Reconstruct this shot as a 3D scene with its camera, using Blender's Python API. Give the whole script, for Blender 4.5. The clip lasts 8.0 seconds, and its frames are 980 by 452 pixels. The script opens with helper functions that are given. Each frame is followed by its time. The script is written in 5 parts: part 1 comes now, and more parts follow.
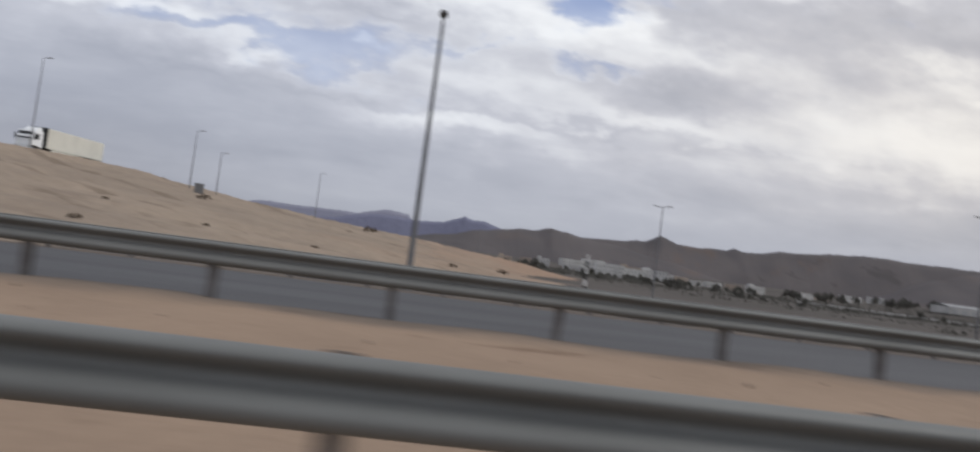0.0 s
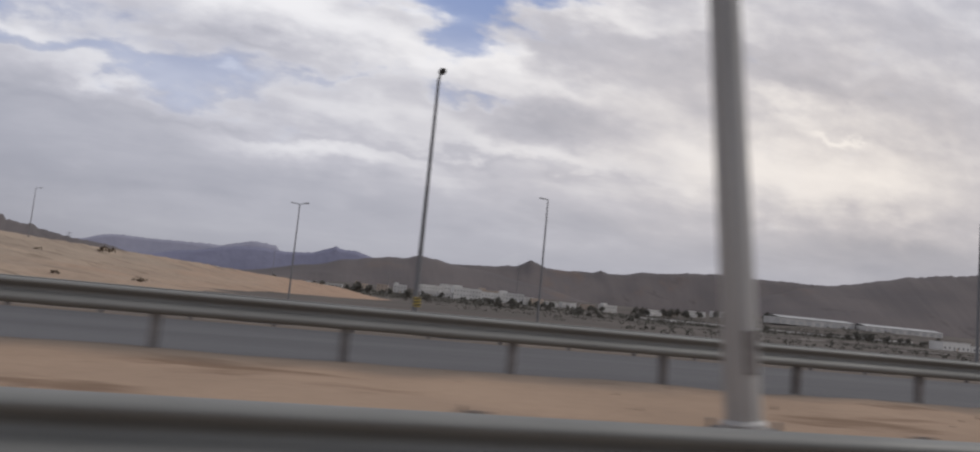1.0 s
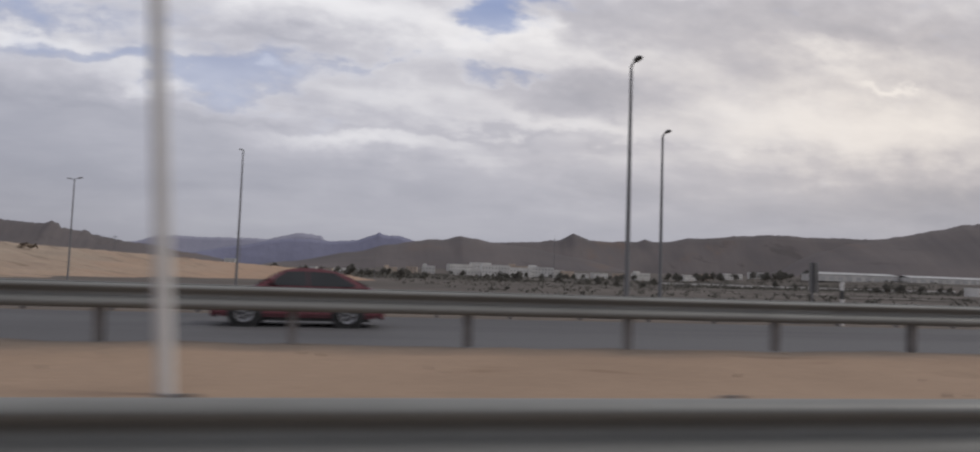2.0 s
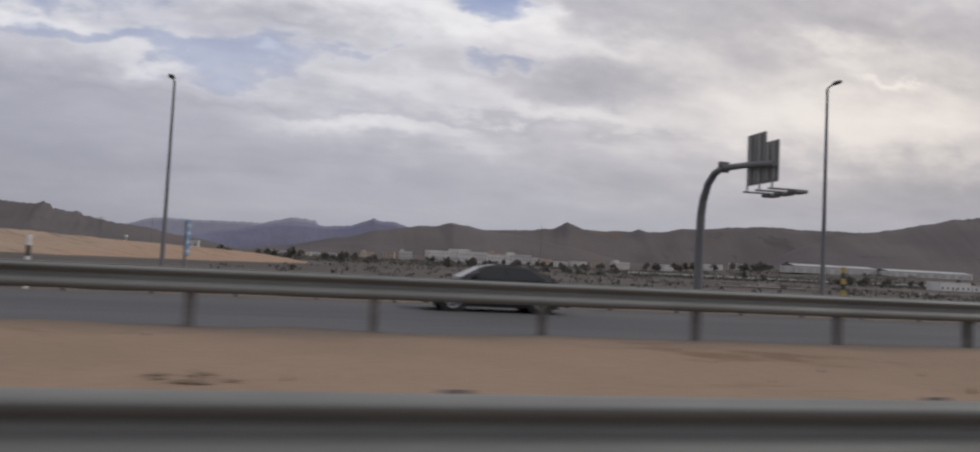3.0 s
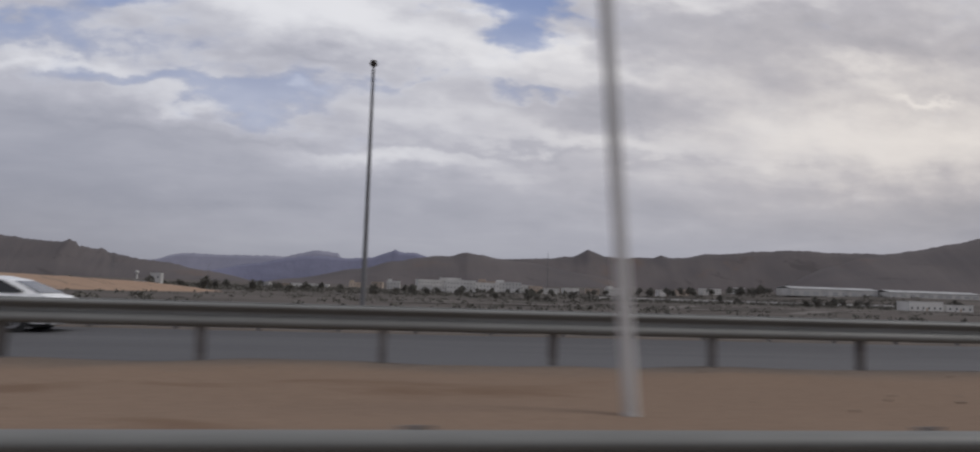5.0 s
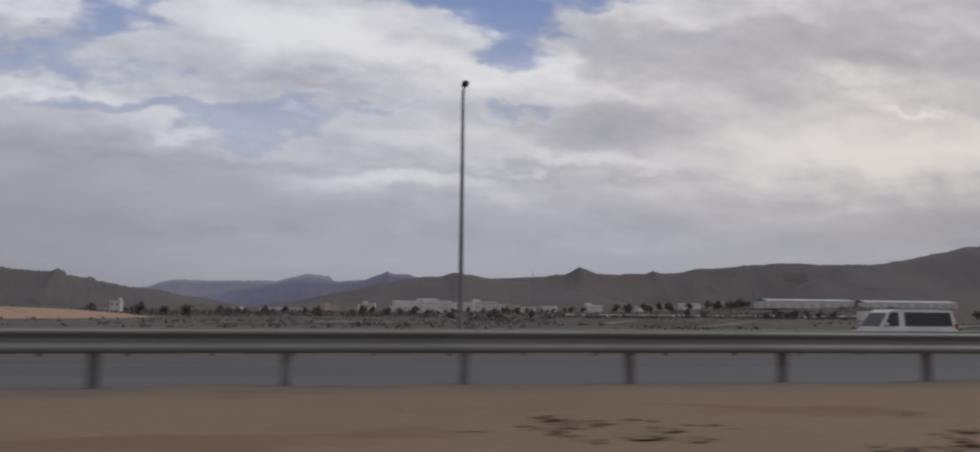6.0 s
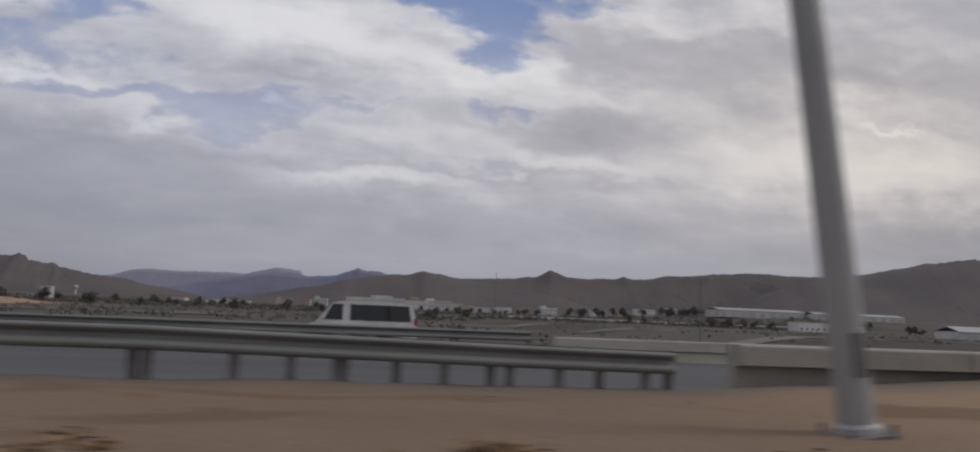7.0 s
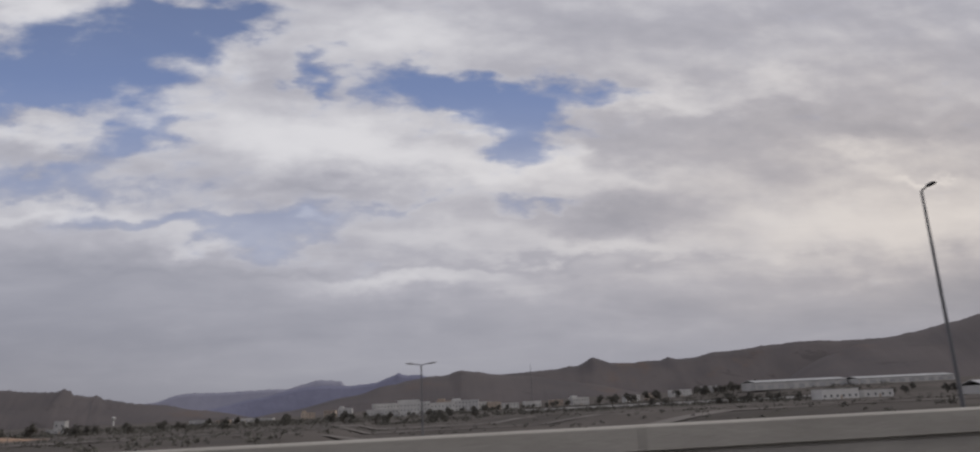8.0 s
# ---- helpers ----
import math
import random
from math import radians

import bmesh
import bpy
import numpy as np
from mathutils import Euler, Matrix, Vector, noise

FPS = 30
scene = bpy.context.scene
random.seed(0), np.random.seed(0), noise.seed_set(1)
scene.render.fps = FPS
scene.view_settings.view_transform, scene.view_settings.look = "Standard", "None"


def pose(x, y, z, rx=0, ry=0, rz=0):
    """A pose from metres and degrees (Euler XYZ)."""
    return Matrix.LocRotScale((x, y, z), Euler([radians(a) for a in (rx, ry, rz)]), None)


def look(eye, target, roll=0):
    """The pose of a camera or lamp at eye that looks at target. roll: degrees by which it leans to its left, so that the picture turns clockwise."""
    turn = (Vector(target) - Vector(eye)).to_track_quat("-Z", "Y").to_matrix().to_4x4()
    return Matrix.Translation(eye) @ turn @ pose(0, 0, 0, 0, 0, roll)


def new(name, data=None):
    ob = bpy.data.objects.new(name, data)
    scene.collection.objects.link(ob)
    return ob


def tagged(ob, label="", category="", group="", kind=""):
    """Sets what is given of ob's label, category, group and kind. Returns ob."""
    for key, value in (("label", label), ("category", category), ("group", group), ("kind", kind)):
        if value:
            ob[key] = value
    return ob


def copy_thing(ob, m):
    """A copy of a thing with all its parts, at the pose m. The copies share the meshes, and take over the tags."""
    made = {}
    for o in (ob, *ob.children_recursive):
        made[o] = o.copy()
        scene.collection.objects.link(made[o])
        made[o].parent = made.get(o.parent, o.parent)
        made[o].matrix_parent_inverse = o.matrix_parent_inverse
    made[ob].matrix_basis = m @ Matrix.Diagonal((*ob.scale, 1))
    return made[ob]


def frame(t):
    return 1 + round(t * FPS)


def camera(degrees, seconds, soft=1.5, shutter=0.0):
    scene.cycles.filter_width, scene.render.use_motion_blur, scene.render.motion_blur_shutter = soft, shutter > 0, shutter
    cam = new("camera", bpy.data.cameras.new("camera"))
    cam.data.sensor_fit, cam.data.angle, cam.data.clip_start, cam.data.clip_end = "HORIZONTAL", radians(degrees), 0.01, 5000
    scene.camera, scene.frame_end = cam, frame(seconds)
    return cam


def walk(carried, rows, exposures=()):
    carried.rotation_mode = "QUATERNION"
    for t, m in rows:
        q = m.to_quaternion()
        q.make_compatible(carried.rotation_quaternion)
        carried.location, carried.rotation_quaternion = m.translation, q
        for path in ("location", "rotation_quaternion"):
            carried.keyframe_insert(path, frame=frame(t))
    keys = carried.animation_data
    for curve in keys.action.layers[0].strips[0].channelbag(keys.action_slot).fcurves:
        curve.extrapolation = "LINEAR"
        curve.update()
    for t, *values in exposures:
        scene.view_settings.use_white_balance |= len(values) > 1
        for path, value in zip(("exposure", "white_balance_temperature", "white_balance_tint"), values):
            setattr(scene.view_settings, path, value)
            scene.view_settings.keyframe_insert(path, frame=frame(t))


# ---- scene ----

# ---------------------------------------------------------------- camera and its way
cam = camera(66.8, 8.0, soft=2.0, shutter=0.15)


def ride(x, yaw, pitch, roll):
    """A pose of the camera in the moving car: yaw ahead of the road's normal, pitch up, roll, in degrees."""
    eye = Vector((x, 0, 1.3))
    a, b = radians(yaw), radians(pitch)
    return look(eye, eye + Vector((math.sin(a) * math.cos(b), math.cos(a) * math.cos(b), math.sin(b))), roll)


RIDE = [
    (0.0, -0.047, 5.494, 2.529, 7.531), (0.2, 5.509, 9.478, -0.053, 4.344), (0.5, 13.769, 10.231, 1.297, 5.797),
    (1.0, 27.447, 14.685, 5.761, 5.51), (1.2, 32.997, 10.926, 3.066, 5.849), (1.5, 41.305, 10.724, 3.933, 2.904),
    (2.8, 76.996, 11.466, 3.434, 1.628), (3.0, 82.496, 11.423, 2.886, 2.789), (3.5, 96.24, 12.084, 4.702, 1.664),
    (3.8, 104.495, 10.2, 4.85, 1.8), (4.0, 109.999, 9.073, 4.515, 2.615), (4.2, 115.508, 8.998, 5.529, 1.23), (4.5, 123.779, 9.024, 4.403, 2.718),
    (5.8, 159.496, 9.118, 6.544, -0.118), (6.0, 164.977, 9.334, 6.60, 0.45), (6.5, 178.762, 9.745, 6.549, 1.238),
    (6.8, 187.0, 9.65, 7.2, 1.1), (7.0, 192.498, 11.07, 6.695, 2.364), (7.2, 197.993, 6.643, 6.624, 3.745), (7.3, 200.743, 7.247, 8.22, 4.194),
    (7.4, 203.498, 6.871, 8.782, 3.327), (7.5, 206.253, 7.411, 9.501, 1.049), (7.6, 209.011, 8.914, 6.865, 2.781),
    (7.7, 211.766, 7.906, 5.914, 3.516), (7.8, 214.51, 7.626, 9.525, 1.037), (8.0, 219.995, 8.249, 13.879, -2.787)]
walk(cam, [(t, ride(*row)) for t, *row in RIDE],
     [(0.0, 0.26, 6290, 7), (0.5, 0.24, 6420, 9), (1.5, 0.13, 6500, 10), (3.5, 0.12, 6500, 10), (4.5, 0.03, 6380, 10), (6.0, -0.08, 6400, 10), (6.5, -0.04, 6400, 10), (7.0, -0.13, 6420, 10), (7.5, -0.08, 6430, 10), (8.0, -0.16, 6500, 11)])

# ---------------------------------------------------------------- world, sun
world = bpy.data.worlds.new("sky")
scene.world = world
world.use_nodes = True
SUN_EL, SUN_AZ = radians(42), radians(102)      # high behind the clouds, ahead of the road's normal


class Nodes:
    """A short hand for node trees."""

    def __init__(self, tree):
        self.t = tree
        tree.nodes.clear()

    def add(self, kind, **settings):
        n = self.t.nodes.new(kind)
        for key, value in settings.items():
            self.put(n.inputs[key], value)
        return n

    def put(self, socket, value):
        if isinstance(value, bpy.types.NodeSocket):
            self.t.links.new(value, socket)
        elif isinstance(value, (tuple, list)) and len(value) == 3 and socket.type == "RGBA":
            socket.default_value = (*value, 1)
        else:
            socket.default_value = value

    def m(self, op, a, b=0.0, c=None, clamp=False):
        n = self.t.nodes.new("ShaderNodeMath")
        n.operation, n.use_clamp = op, clamp
        self.put(n.inputs[0], a)
        self.put(n.inputs[1], b)
        if c is not None:
            self.put(n.inputs[2], c)
        return n.outputs[0]

    def step(self, v, lo, hi, a=0.0, b=1.0):
        n = self.t.nodes.new("ShaderNodeMapRange")
        n.interpolation_type = "SMOOTHSTEP"
        for k, x in zip(("Value", "From Min", "From Max", "To Min", "To Max"), (v, lo, hi, a, b)):
            self.put(n.inputs[k], x)
        return n.outputs[0]

    def mix(self, f, a, b, kind="MIX"):
        n = self.t.nodes.new("ShaderNodeMix")
        n.data_type, n.blend_type = "RGBA", kind
        self.put(n.inputs[0], f)
        self.put(n.inputs[6], a)
        self.put(n.inputs[7], b)
        return n.outputs[2]

    def noise(self, vec, scale, detail=4.0, rough=0.55, dist=0.0, w=None):
        n = self.t.nodes.new("ShaderNodeTexNoise")
        for k, x in (("Scale", scale), ("Detail", detail), ("Roughness", rough), ("Distortion", dist)):
            n.inputs[k].default_value = x
        if vec is not None:
            self.t.links.new(vec, n.inputs["Vector"])
        return n.outputs[0]


def make_sky():
    g = Nodes(world.node_tree)
    way = g.add("ShaderNodeTexCoord").outputs["Generated"]
    xyz = g.add("ShaderNodeSeparateXYZ", Vector=way)
    x, y, z = xyz.outputs
    depth = g.m("MAXIMUM", g.m("ABSOLUTE", y), 0.25)
    a, e = g.m("DIVIDE", x, depth), g.m("DIVIDE", g.m("MAXIMUM", z, 0.0), depth)

    def puff(da, de, deep=0.7):
        return g.add("ShaderNodeCombineXYZ", X=g.m("ADD", a, da), Y=g.m("MULTIPLY", g.m("ADD", e, de), 2.1), Z=deep).outputs[0]

    here, sunward = puff(0.0, 0.0), puff(0.014, 0.018)
    big, big_up = g.noise(here, 6.0, 8.0, 0.49, 0.1), g.noise(sunward, 6.0, 8.0, 0.49, 0.1)
    fine = g.noise(here, 22.0, 6.0, 0.52, 0.15)
    wide = g.noise(here, 2.6, 4.0, 0.5, 0.2)
    curl, curl_up = g.noise(puff(0.0, 0.0, 4.3), 13.0, 6.0, 0.50), g.noise(puff(0.0, 0.0, 8.1), 13.0, 6.0, 0.50)
    aw = g.m("ADD", a, g.m("MULTIPLY", g.m("SUBTRACT", curl, 0.5), 0.17))
    ew = g.m("ADD", e, g.m("MULTIPLY", g.m("SUBTRACT", curl_up, 0.5), 0.10))

    def patch(ca, ce, ra, re, lean=0.0):
        da = g.m("DIVIDE", g.m("SUBTRACT", aw, ca), ra)
        de = g.m("DIVIDE", g.m("SUBTRACT", g.m("SUBTRACT", ew, ce), g.m("MULTIPLY", g.m("SUBTRACT", aw, ca), lean)), re)
        return g.m("EXPONENT", g.m("MULTIPLY", g.m("ADD", g.m("MULTIPLY", da, da), g.m("MULTIPLY", de, de)), -1.0))

    def total(rows):
        out = 0.0
        for *row, weight in rows:
            out = g.m("ADD", g.m("MULTIPLY", patch(*row), weight), out)
        return out

    # openings of blue, as they lie in the cloud cover
    gaps = total([(-0.385, 0.505, 0.150, 0.078, 0.1, 1.35), (-0.47, 0.450, 0.100, 0.040, 0.0, 1.0), (-0.241, 0.565, 0.085, 0.040, 0.0, 1.05), (-0.092, 0.482, 0.034, 0.050, 0.0, 0.85),
                  (0.085, 0.447, 0.115, 0.042, -0.1, 1.3), (0.185, 0.434, 0.07, 0.034, -0.2, 0.8), (0.305, 0.450, 0.075, 0.036, 0.0, 0.95), (0.195, 0.368, 0.050, 0.032, 0.0, 1.1),
                  (-0.331, 0.383, 0.075, 0.028, 0.3, 0.85), (-0.451, 0.318, 0.14, 0.024, 0.0, 0.85), (-0.25, 0.262, 0.20, 0.013, 0.0, 0.75), (-0.147, 0.240, 0.080, 0.028, 0.0, 0.95),
                  (0.215, 0.282, 0.065, 0.016, 0.0, 0.75), (0.03, 0.288, 0.13, 0.012, 0.05, 0.5), (-0.30, 0.30, 0.30, 0.07, 0.0, 0.22)])
    # heaps of bright cloud, and the grey undersides
    bright = total([(-0.473, 0.565, 0.06, 0.035, 0.0, 0.8), (-0.229, 0.490, 0.045, 0.035, 0.0, 0.6), (-0.325, 0.421, 0.045, 0.022, 0.0, 0.6), (-0.457, 0.384, 0.09, 0.016, 0.0, 0.6),
                    (-0.142, 0.385, 0.13, 0.042, -0.1, 0.7), (0.004, 0.362, 0.14, 0.034, -0.1, 0.7), (0.14, 0.405, 0.036, 0.012, 0.0, 0.8), (0.145, 0.332, 0.075, 0.026, 0.0, 0.7),
                    (0.247, 0.350, 0.04, 0.025, 0.0, 0.7), (0.025, 0.537, 0.10, 0.05, 0.0, 0.6), (-0.417, 0.281, 0.13, 0.012, 0.0, 0.7), (-0.112, 0.262, 0.028, 0.009, 0.0, 0.7),
                    (-0.25, 0.235, 0.08, 0.014, 0.0, 0.45), (0.418, 0.445, 0.09, 0.024, 0.0, 0.6), (0.605, 0.476, 0.06, 0.030, 0.0, 0.55), (0.728, 0.338, 0.07, 0.026, 0.0, 0.45)])
    low_bright = total([(0.66, 0.240, 0.24, 0.060, 0.0, 0.65), (0.829, 0.313, 0.06, 0.009, 0.0, 0.7), (0.018, 0.176, 0.14, 0.018, 0.0, 0.5), (0.071, 0.234, 0.12, 0.022, 0.0, 0.4),
                        (0.90, 0.260, 0.20, 0.080, 0.0, 0.4), (0.27, 0.210, 0.12, 0.014, 0.0, 0.35), (0.33, 0.315, 0.14, 0.016, 0.05, 0.3)])
    dark = total([(0.55, 0.575, 0.28, 0.045, 0.0, 0.15), (0.70, 0.402, 0.28, 0.030, 0.0, 0.42), (0.351, 0.260, 0.12, 0.027, 0.0, 0.65), (0.36, 0.372, 0.09, 0.020, 0.0, 0.15),
                  (0.10, 0.125, 0.70, 0.034, 0.0, 0.38), (-0.371, 0.190, 0.20, 0.035, 0.0, 0.4), (-0.115, 0.308, 0.10, 0.010, 0.0, 0.3), (0.12, 0.192, 0.45, 0.008, 0.0, 0.3),
                  (0.245, 0.461, 0.04, 0.025, 0.0, 0.15), (-0.45, 0.13, 0.32, 0.09, 0.0, 0.65), (0.98, 0.13, 0.26, 0.07, 0.0, 0.75), (-0.42, 0.345, 0.10, 0.012, 0.0, 0.35)])
    bright = g.m("ADD", bright, low_bright)
    body = g.m("ADD", g.m("MULTIPLY", g.m("SUBTRACT", big, 0.5), 1.2), g.m("MULTIPLY", g.m("SUBTRACT", fine, 0.5), 1.15))
    field = g.m("SUBTRACT", g.m("ADD", body, 0.84), g.m("MULTIPLY", gaps, 1.18))
    thin = g.step(e, 0.22, 0.48, 0.62, 0.05)
    cover = g.step(field, -0.42, 0.62, thin, 1.0)
    # puffs lit from above and the right, grey on the side turned away
    relief = g.m("MULTIPLY", g.m("SUBTRACT", big, big_up), g.step(e, 0.14, 0.34, 0.15, 0.58))
    streak = g.add("ShaderNodeCombineXYZ", X=g.m("MULTIPLY", a, 3.0), Y=g.m("MULTIPLY", e, 15.0), Z=3.0).outputs[0]
    bands = g.noise(streak, 1.7, 6.0, 0.52, 0.35)
    low = g.step(e, 0.16, 0.32, 1.0, 0.15)
    tone = g.m("ADD", relief, g.m("MULTIPLY", g.m("MULTIPLY", g.m("SUBTRACT", bands, 0.5), 0.38), low))
    tone = g.m("ADD", tone, g.m("ADD", g.m("MULTIPLY", g.m("SUBTRACT", wide, 0.5), 0.14), g.m("MULTIPLY", g.m("SUBTRACT", fine, 0.5), g.step(e, 0.12, 0.30, 0.03, 0.08))))
    tone = g.m("ADD", g.m("ADD", tone, 0.55), g.m("SUBTRACT", g.m("MULTIPLY", bright, 0.38), g.m("MULTIPLY", dark, 0.34)))
    rim = g.m("MULTIPLY", g.step(field, 0.05, 0.34), g.step(field, 0.34, 0.75, 1.0, 0.0))
    tone = g.m("ADD", tone, g.m("MULTIPLY", rim, 0.06))
    tone = g.step(tone, 0.05, 1.0)
    ramp = g.add("ShaderNodeValToRGB", Fac=tone)
    ramp.color_ramp.elements[0].color, ramp.color_ramp.elements[0].position = (0.310, 0.320, 0.378, 1), 0.0
    ramp.color_ramp.elements[1].color, ramp.color_ramp.elements[1].position = (0.765, 0.765, 0.795, 1), 1.0
    mid = ramp.color_ramp.elements.new(0.5)
    mid.color = (0.482, 0.484, 0.540, 1)
    warm = g.m("MULTIPLY", patch(0.90, 0.26, 0.62, 0.28), 0.95)
    cloud = g.mix(warm, ramp.outputs[0], (1.07, 0.99, 0.88), "MULTIPLY")
    haze = g.step(e, 0.0, 0.18, 0.80, 0.0)
    murk = g.mix(patch(-0.55, 0.06, 0.36, 0.22), (0.312, 0.317, 0.364), (0.232, 0.232, 0.264))
    cloud = g.mix(haze, cloud, murk)
    air = g.add("ShaderNodeTexSky")
    air.sky_type, air.sun_disc, air.sun_elevation, air.sun_rotation = "NISHITA", False, SUN_EL, SUN_AZ
    veil = g.mix(0.70, air.outputs[0], (2.55, 3.5, 6.6))
    blue = g.add("ShaderNodeBackground", Color=veil, Strength=g.step(e, 0.40, 0.60, 0.085, 0.068))
    white = g.add("ShaderNodeBackground", Color=cloud, Strength=1.0)
    both = g.add("ShaderNodeMixShader")
    g.put(both.inputs[0], g.m("MAXIMUM", cover, g.step(e, 0.10, 0.22, 1.0, 0.0)))
    g.put(both.inputs[1], blue.outputs[0])
    g.put(both.inputs[2], white.outputs[0])
    out = g.add("ShaderNodeOutputWorld")
    g.put(out.inputs[0], both.outputs[0])


make_sky()
sun = new("sun", bpy.data.lights.new("sun", "SUN"))
sun.data.energy, sun.data.angle, sun.data.color = 1.1, radians(20), (1.0, 0.95, 0.88)
sun.matrix_world = look(Vector((math.sin(SUN_AZ) * math.cos(SUN_EL), math.cos(SUN_AZ) * math.cos(SUN_EL), math.sin(SUN_EL))) * 50, (0, 0, 0))


# ---------------------------------------------------------------- materials
def material(name, base, dark=None, scale=2.0, rough=0.9, metal=0.0, bump=0.0, bump_scale=30.0, grain=0.12, stretch=(1, 1, 1), spread=0.0, patches=None, spots=None, soils=(), shoulder=None):
    """A surface: base colour mottled with a darker one at one scale, grain at a finer one, bump, and some spread from piece to piece."""
    mat = bpy.data.materials.new(name)
    mat.use_nodes = True
    g = Nodes(mat.node_tree)
    at = g.add("ShaderNodeNewGeometry").outputs["Position"]
    if stretch != (1, 1, 1):
        at = g.add("ShaderNodeMapping", Vector=at, Scale=stretch).outputs[0]
    dark = dark or tuple(c * 0.75 for c in base)
    blot = g.step(g.noise(at, scale, 5.0, 0.6), 0.35, 0.68)
    col = g.mix(blot, base, dark)
    if spots:
        tint, size, lo = spots
        col = g.mix(g.step(g.noise(at, size, 4.0, 0.65), lo, lo + 0.22), col, tint)
    for tint, start, end, sway in soils:
        x = g.add("ShaderNodeSeparateXYZ", Vector=at).outputs[0]
        wavy = g.m("ADD", x, g.m("MULTIPLY", g.m("SUBTRACT", g.noise(at, 0.08, 3.0), 0.5), sway))
        col = g.mix(g.step(wavy, start, end, 0.0, 0.85), col, tint)
    if patches:
        tint, size, lo, along, turn = patches
        run = g.add("ShaderNodeMapping", Vector=at, Rotation=(0, 0, radians(turn))).outputs[0]
        run = g.add("ShaderNodeMapping", Vector=run, Scale=(along, 1, 1)).outputs[0]
        col = g.mix(g.step(g.noise(run, size, 5.0, 0.6, 0.4), lo, lo + 0.10, 0.0, 0.8), col, tint)
    if shoulder:
        y = g.add("ShaderNodeSeparateXYZ", Vector=at).outputs[1]
        wavy = g.m("ADD", y, g.m("MULTIPLY", g.m("SUBTRACT", g.noise(at, 0.5, 4.0), 0.5), 1.6))
        col = g.mix(g.step(wavy, shoulder[1], shoulder[2], 0.0, 0.8), col, shoulder[0])
    fine = g.noise(at, bump_scale, 4.0, 0.65)
    k = g.m("ADD", g.m("MULTIPLY", g.m("SUBTRACT", fine, 0.5), grain * 4), 1.0)
    if spread:
        info = g.add("ShaderNodeObjectInfo").outputs["Random"]
        k = g.m("MULTIPLY", k, g.m("ADD", g.m("MULTIPLY", g.m("SUBTRACT", info, 0.5), spread), 1.0))
    grey = g.add("ShaderNodeCombineColor", Red=k, Green=k, Blue=k).outputs[0]
    col = g.mix(1.0, col, grey, "MULTIPLY")
    b = g.add("ShaderNodeBsdfPrincipled")
    g.put(b.inputs["Base Color"], col)
    g.put(b.inputs["Roughness"], g.m("ADD", g.m("MULTIPLY", g.m("SUBTRACT", blot, 0.5), 0.12), rough, clamp=True))
    b.inputs["Metallic"].default_value = metal
    b.inputs["Specular IOR Level"].default_value = 0.5 if rough < 0.93 else 0.05
    if bump:
        n = g.add("ShaderNodeBump", Height=fine, Strength=1.0, Distance=bump)
        g.put(b.inputs["Normal"], n.outputs[0])
    out = g.add("ShaderNodeOutputMaterial")
    g.put(out.inputs[0], b.outputs[0])
    return mat


SAND = material("sand", (0.334, 0.244, 0.178), (0.280, 0.205, 0.151), 0.25, 0.97, bump=0.02, bump_scale=9, grain=0.10, spots=((0.245, 0.18, 0.13), 0.45, 0.60), soils=[((0.192, 0.138, 0.102), 15, 160, 60), ((0.300, 0.212, 0.145), 195, 202, 8)], patches=((0.165, 0.110, 0.076), 0.55, 0.56, 0.4, 8), shoulder=((0.155, 0.135, 0.118), 8.6, 10.3))
# patches: downslope dark streaks that paint the shade of the runnels into the sand
PALE_SAND = material("pale_sand", (0.322, 0.257, 0.198), (0.266, 0.215, 0.170), 0.07, 0.97, bump=0.2, bump_scale=0.8, grain=0.10, spots=((0.225, 0.178, 0.142), 0.055, 0.54), patches=((0.195, 0.152, 0.115), 0.22, 0.55, 0.09, 24), soils=[((0.322, 0.220, 0.157), -15, 40, 60)])
ASPHALT = material("asphalt", (0.076, 0.075, 0.078), (0.062, 0.061, 0.064), 0.25, 0.85, bump=0.004, bump_scale=60, grain=0.2, stretch=(0.15, 1, 1))
PAINT_LINE = material("road_paint", (0.62, 0.60, 0.55), (0.45, 0.43, 0.40), 3.0, 0.7)
STEEL = material("galvanised_steel", (0.185, 0.187, 0.177), (0.155, 0.156, 0.147), 1.5, 0.62, 0.1, bump=0.001, bump_scale=40, grain=0.06, stretch=(0.3, 1, 1), spread=0.03)
POST = material("weathered_steel", (0.20, 0.19, 0.185), (0.14, 0.13, 0.125), 3.0, 0.7, 0.3, grain=0.1, spread=0.25)
POLE = material("pole_steel", (0.16, 0.16, 0.165), (0.14, 0.14, 0.145), 0.6, 0.65, 0.2, bump_scale=3, grain=0.02, stretch=(1, 1, 0.2))
PALE_POLE = material("pale_pole_paint", (0.52, 0.51, 0.50), (0.42, 0.41, 0.40), 2.0, 0.6, grain=0.05, stretch=(1, 1, 0.3))
CONCRETE = material("concrete", (0.395, 0.372, 0.332), (0.325, 0.305, 0.272), 0.9, 0.9, bump=0.006, bump_scale=22, grain=0.09, stretch=(0.5, 1, 1.6), spots=((0.24, 0.225, 0.205), 0.7, 0.62))
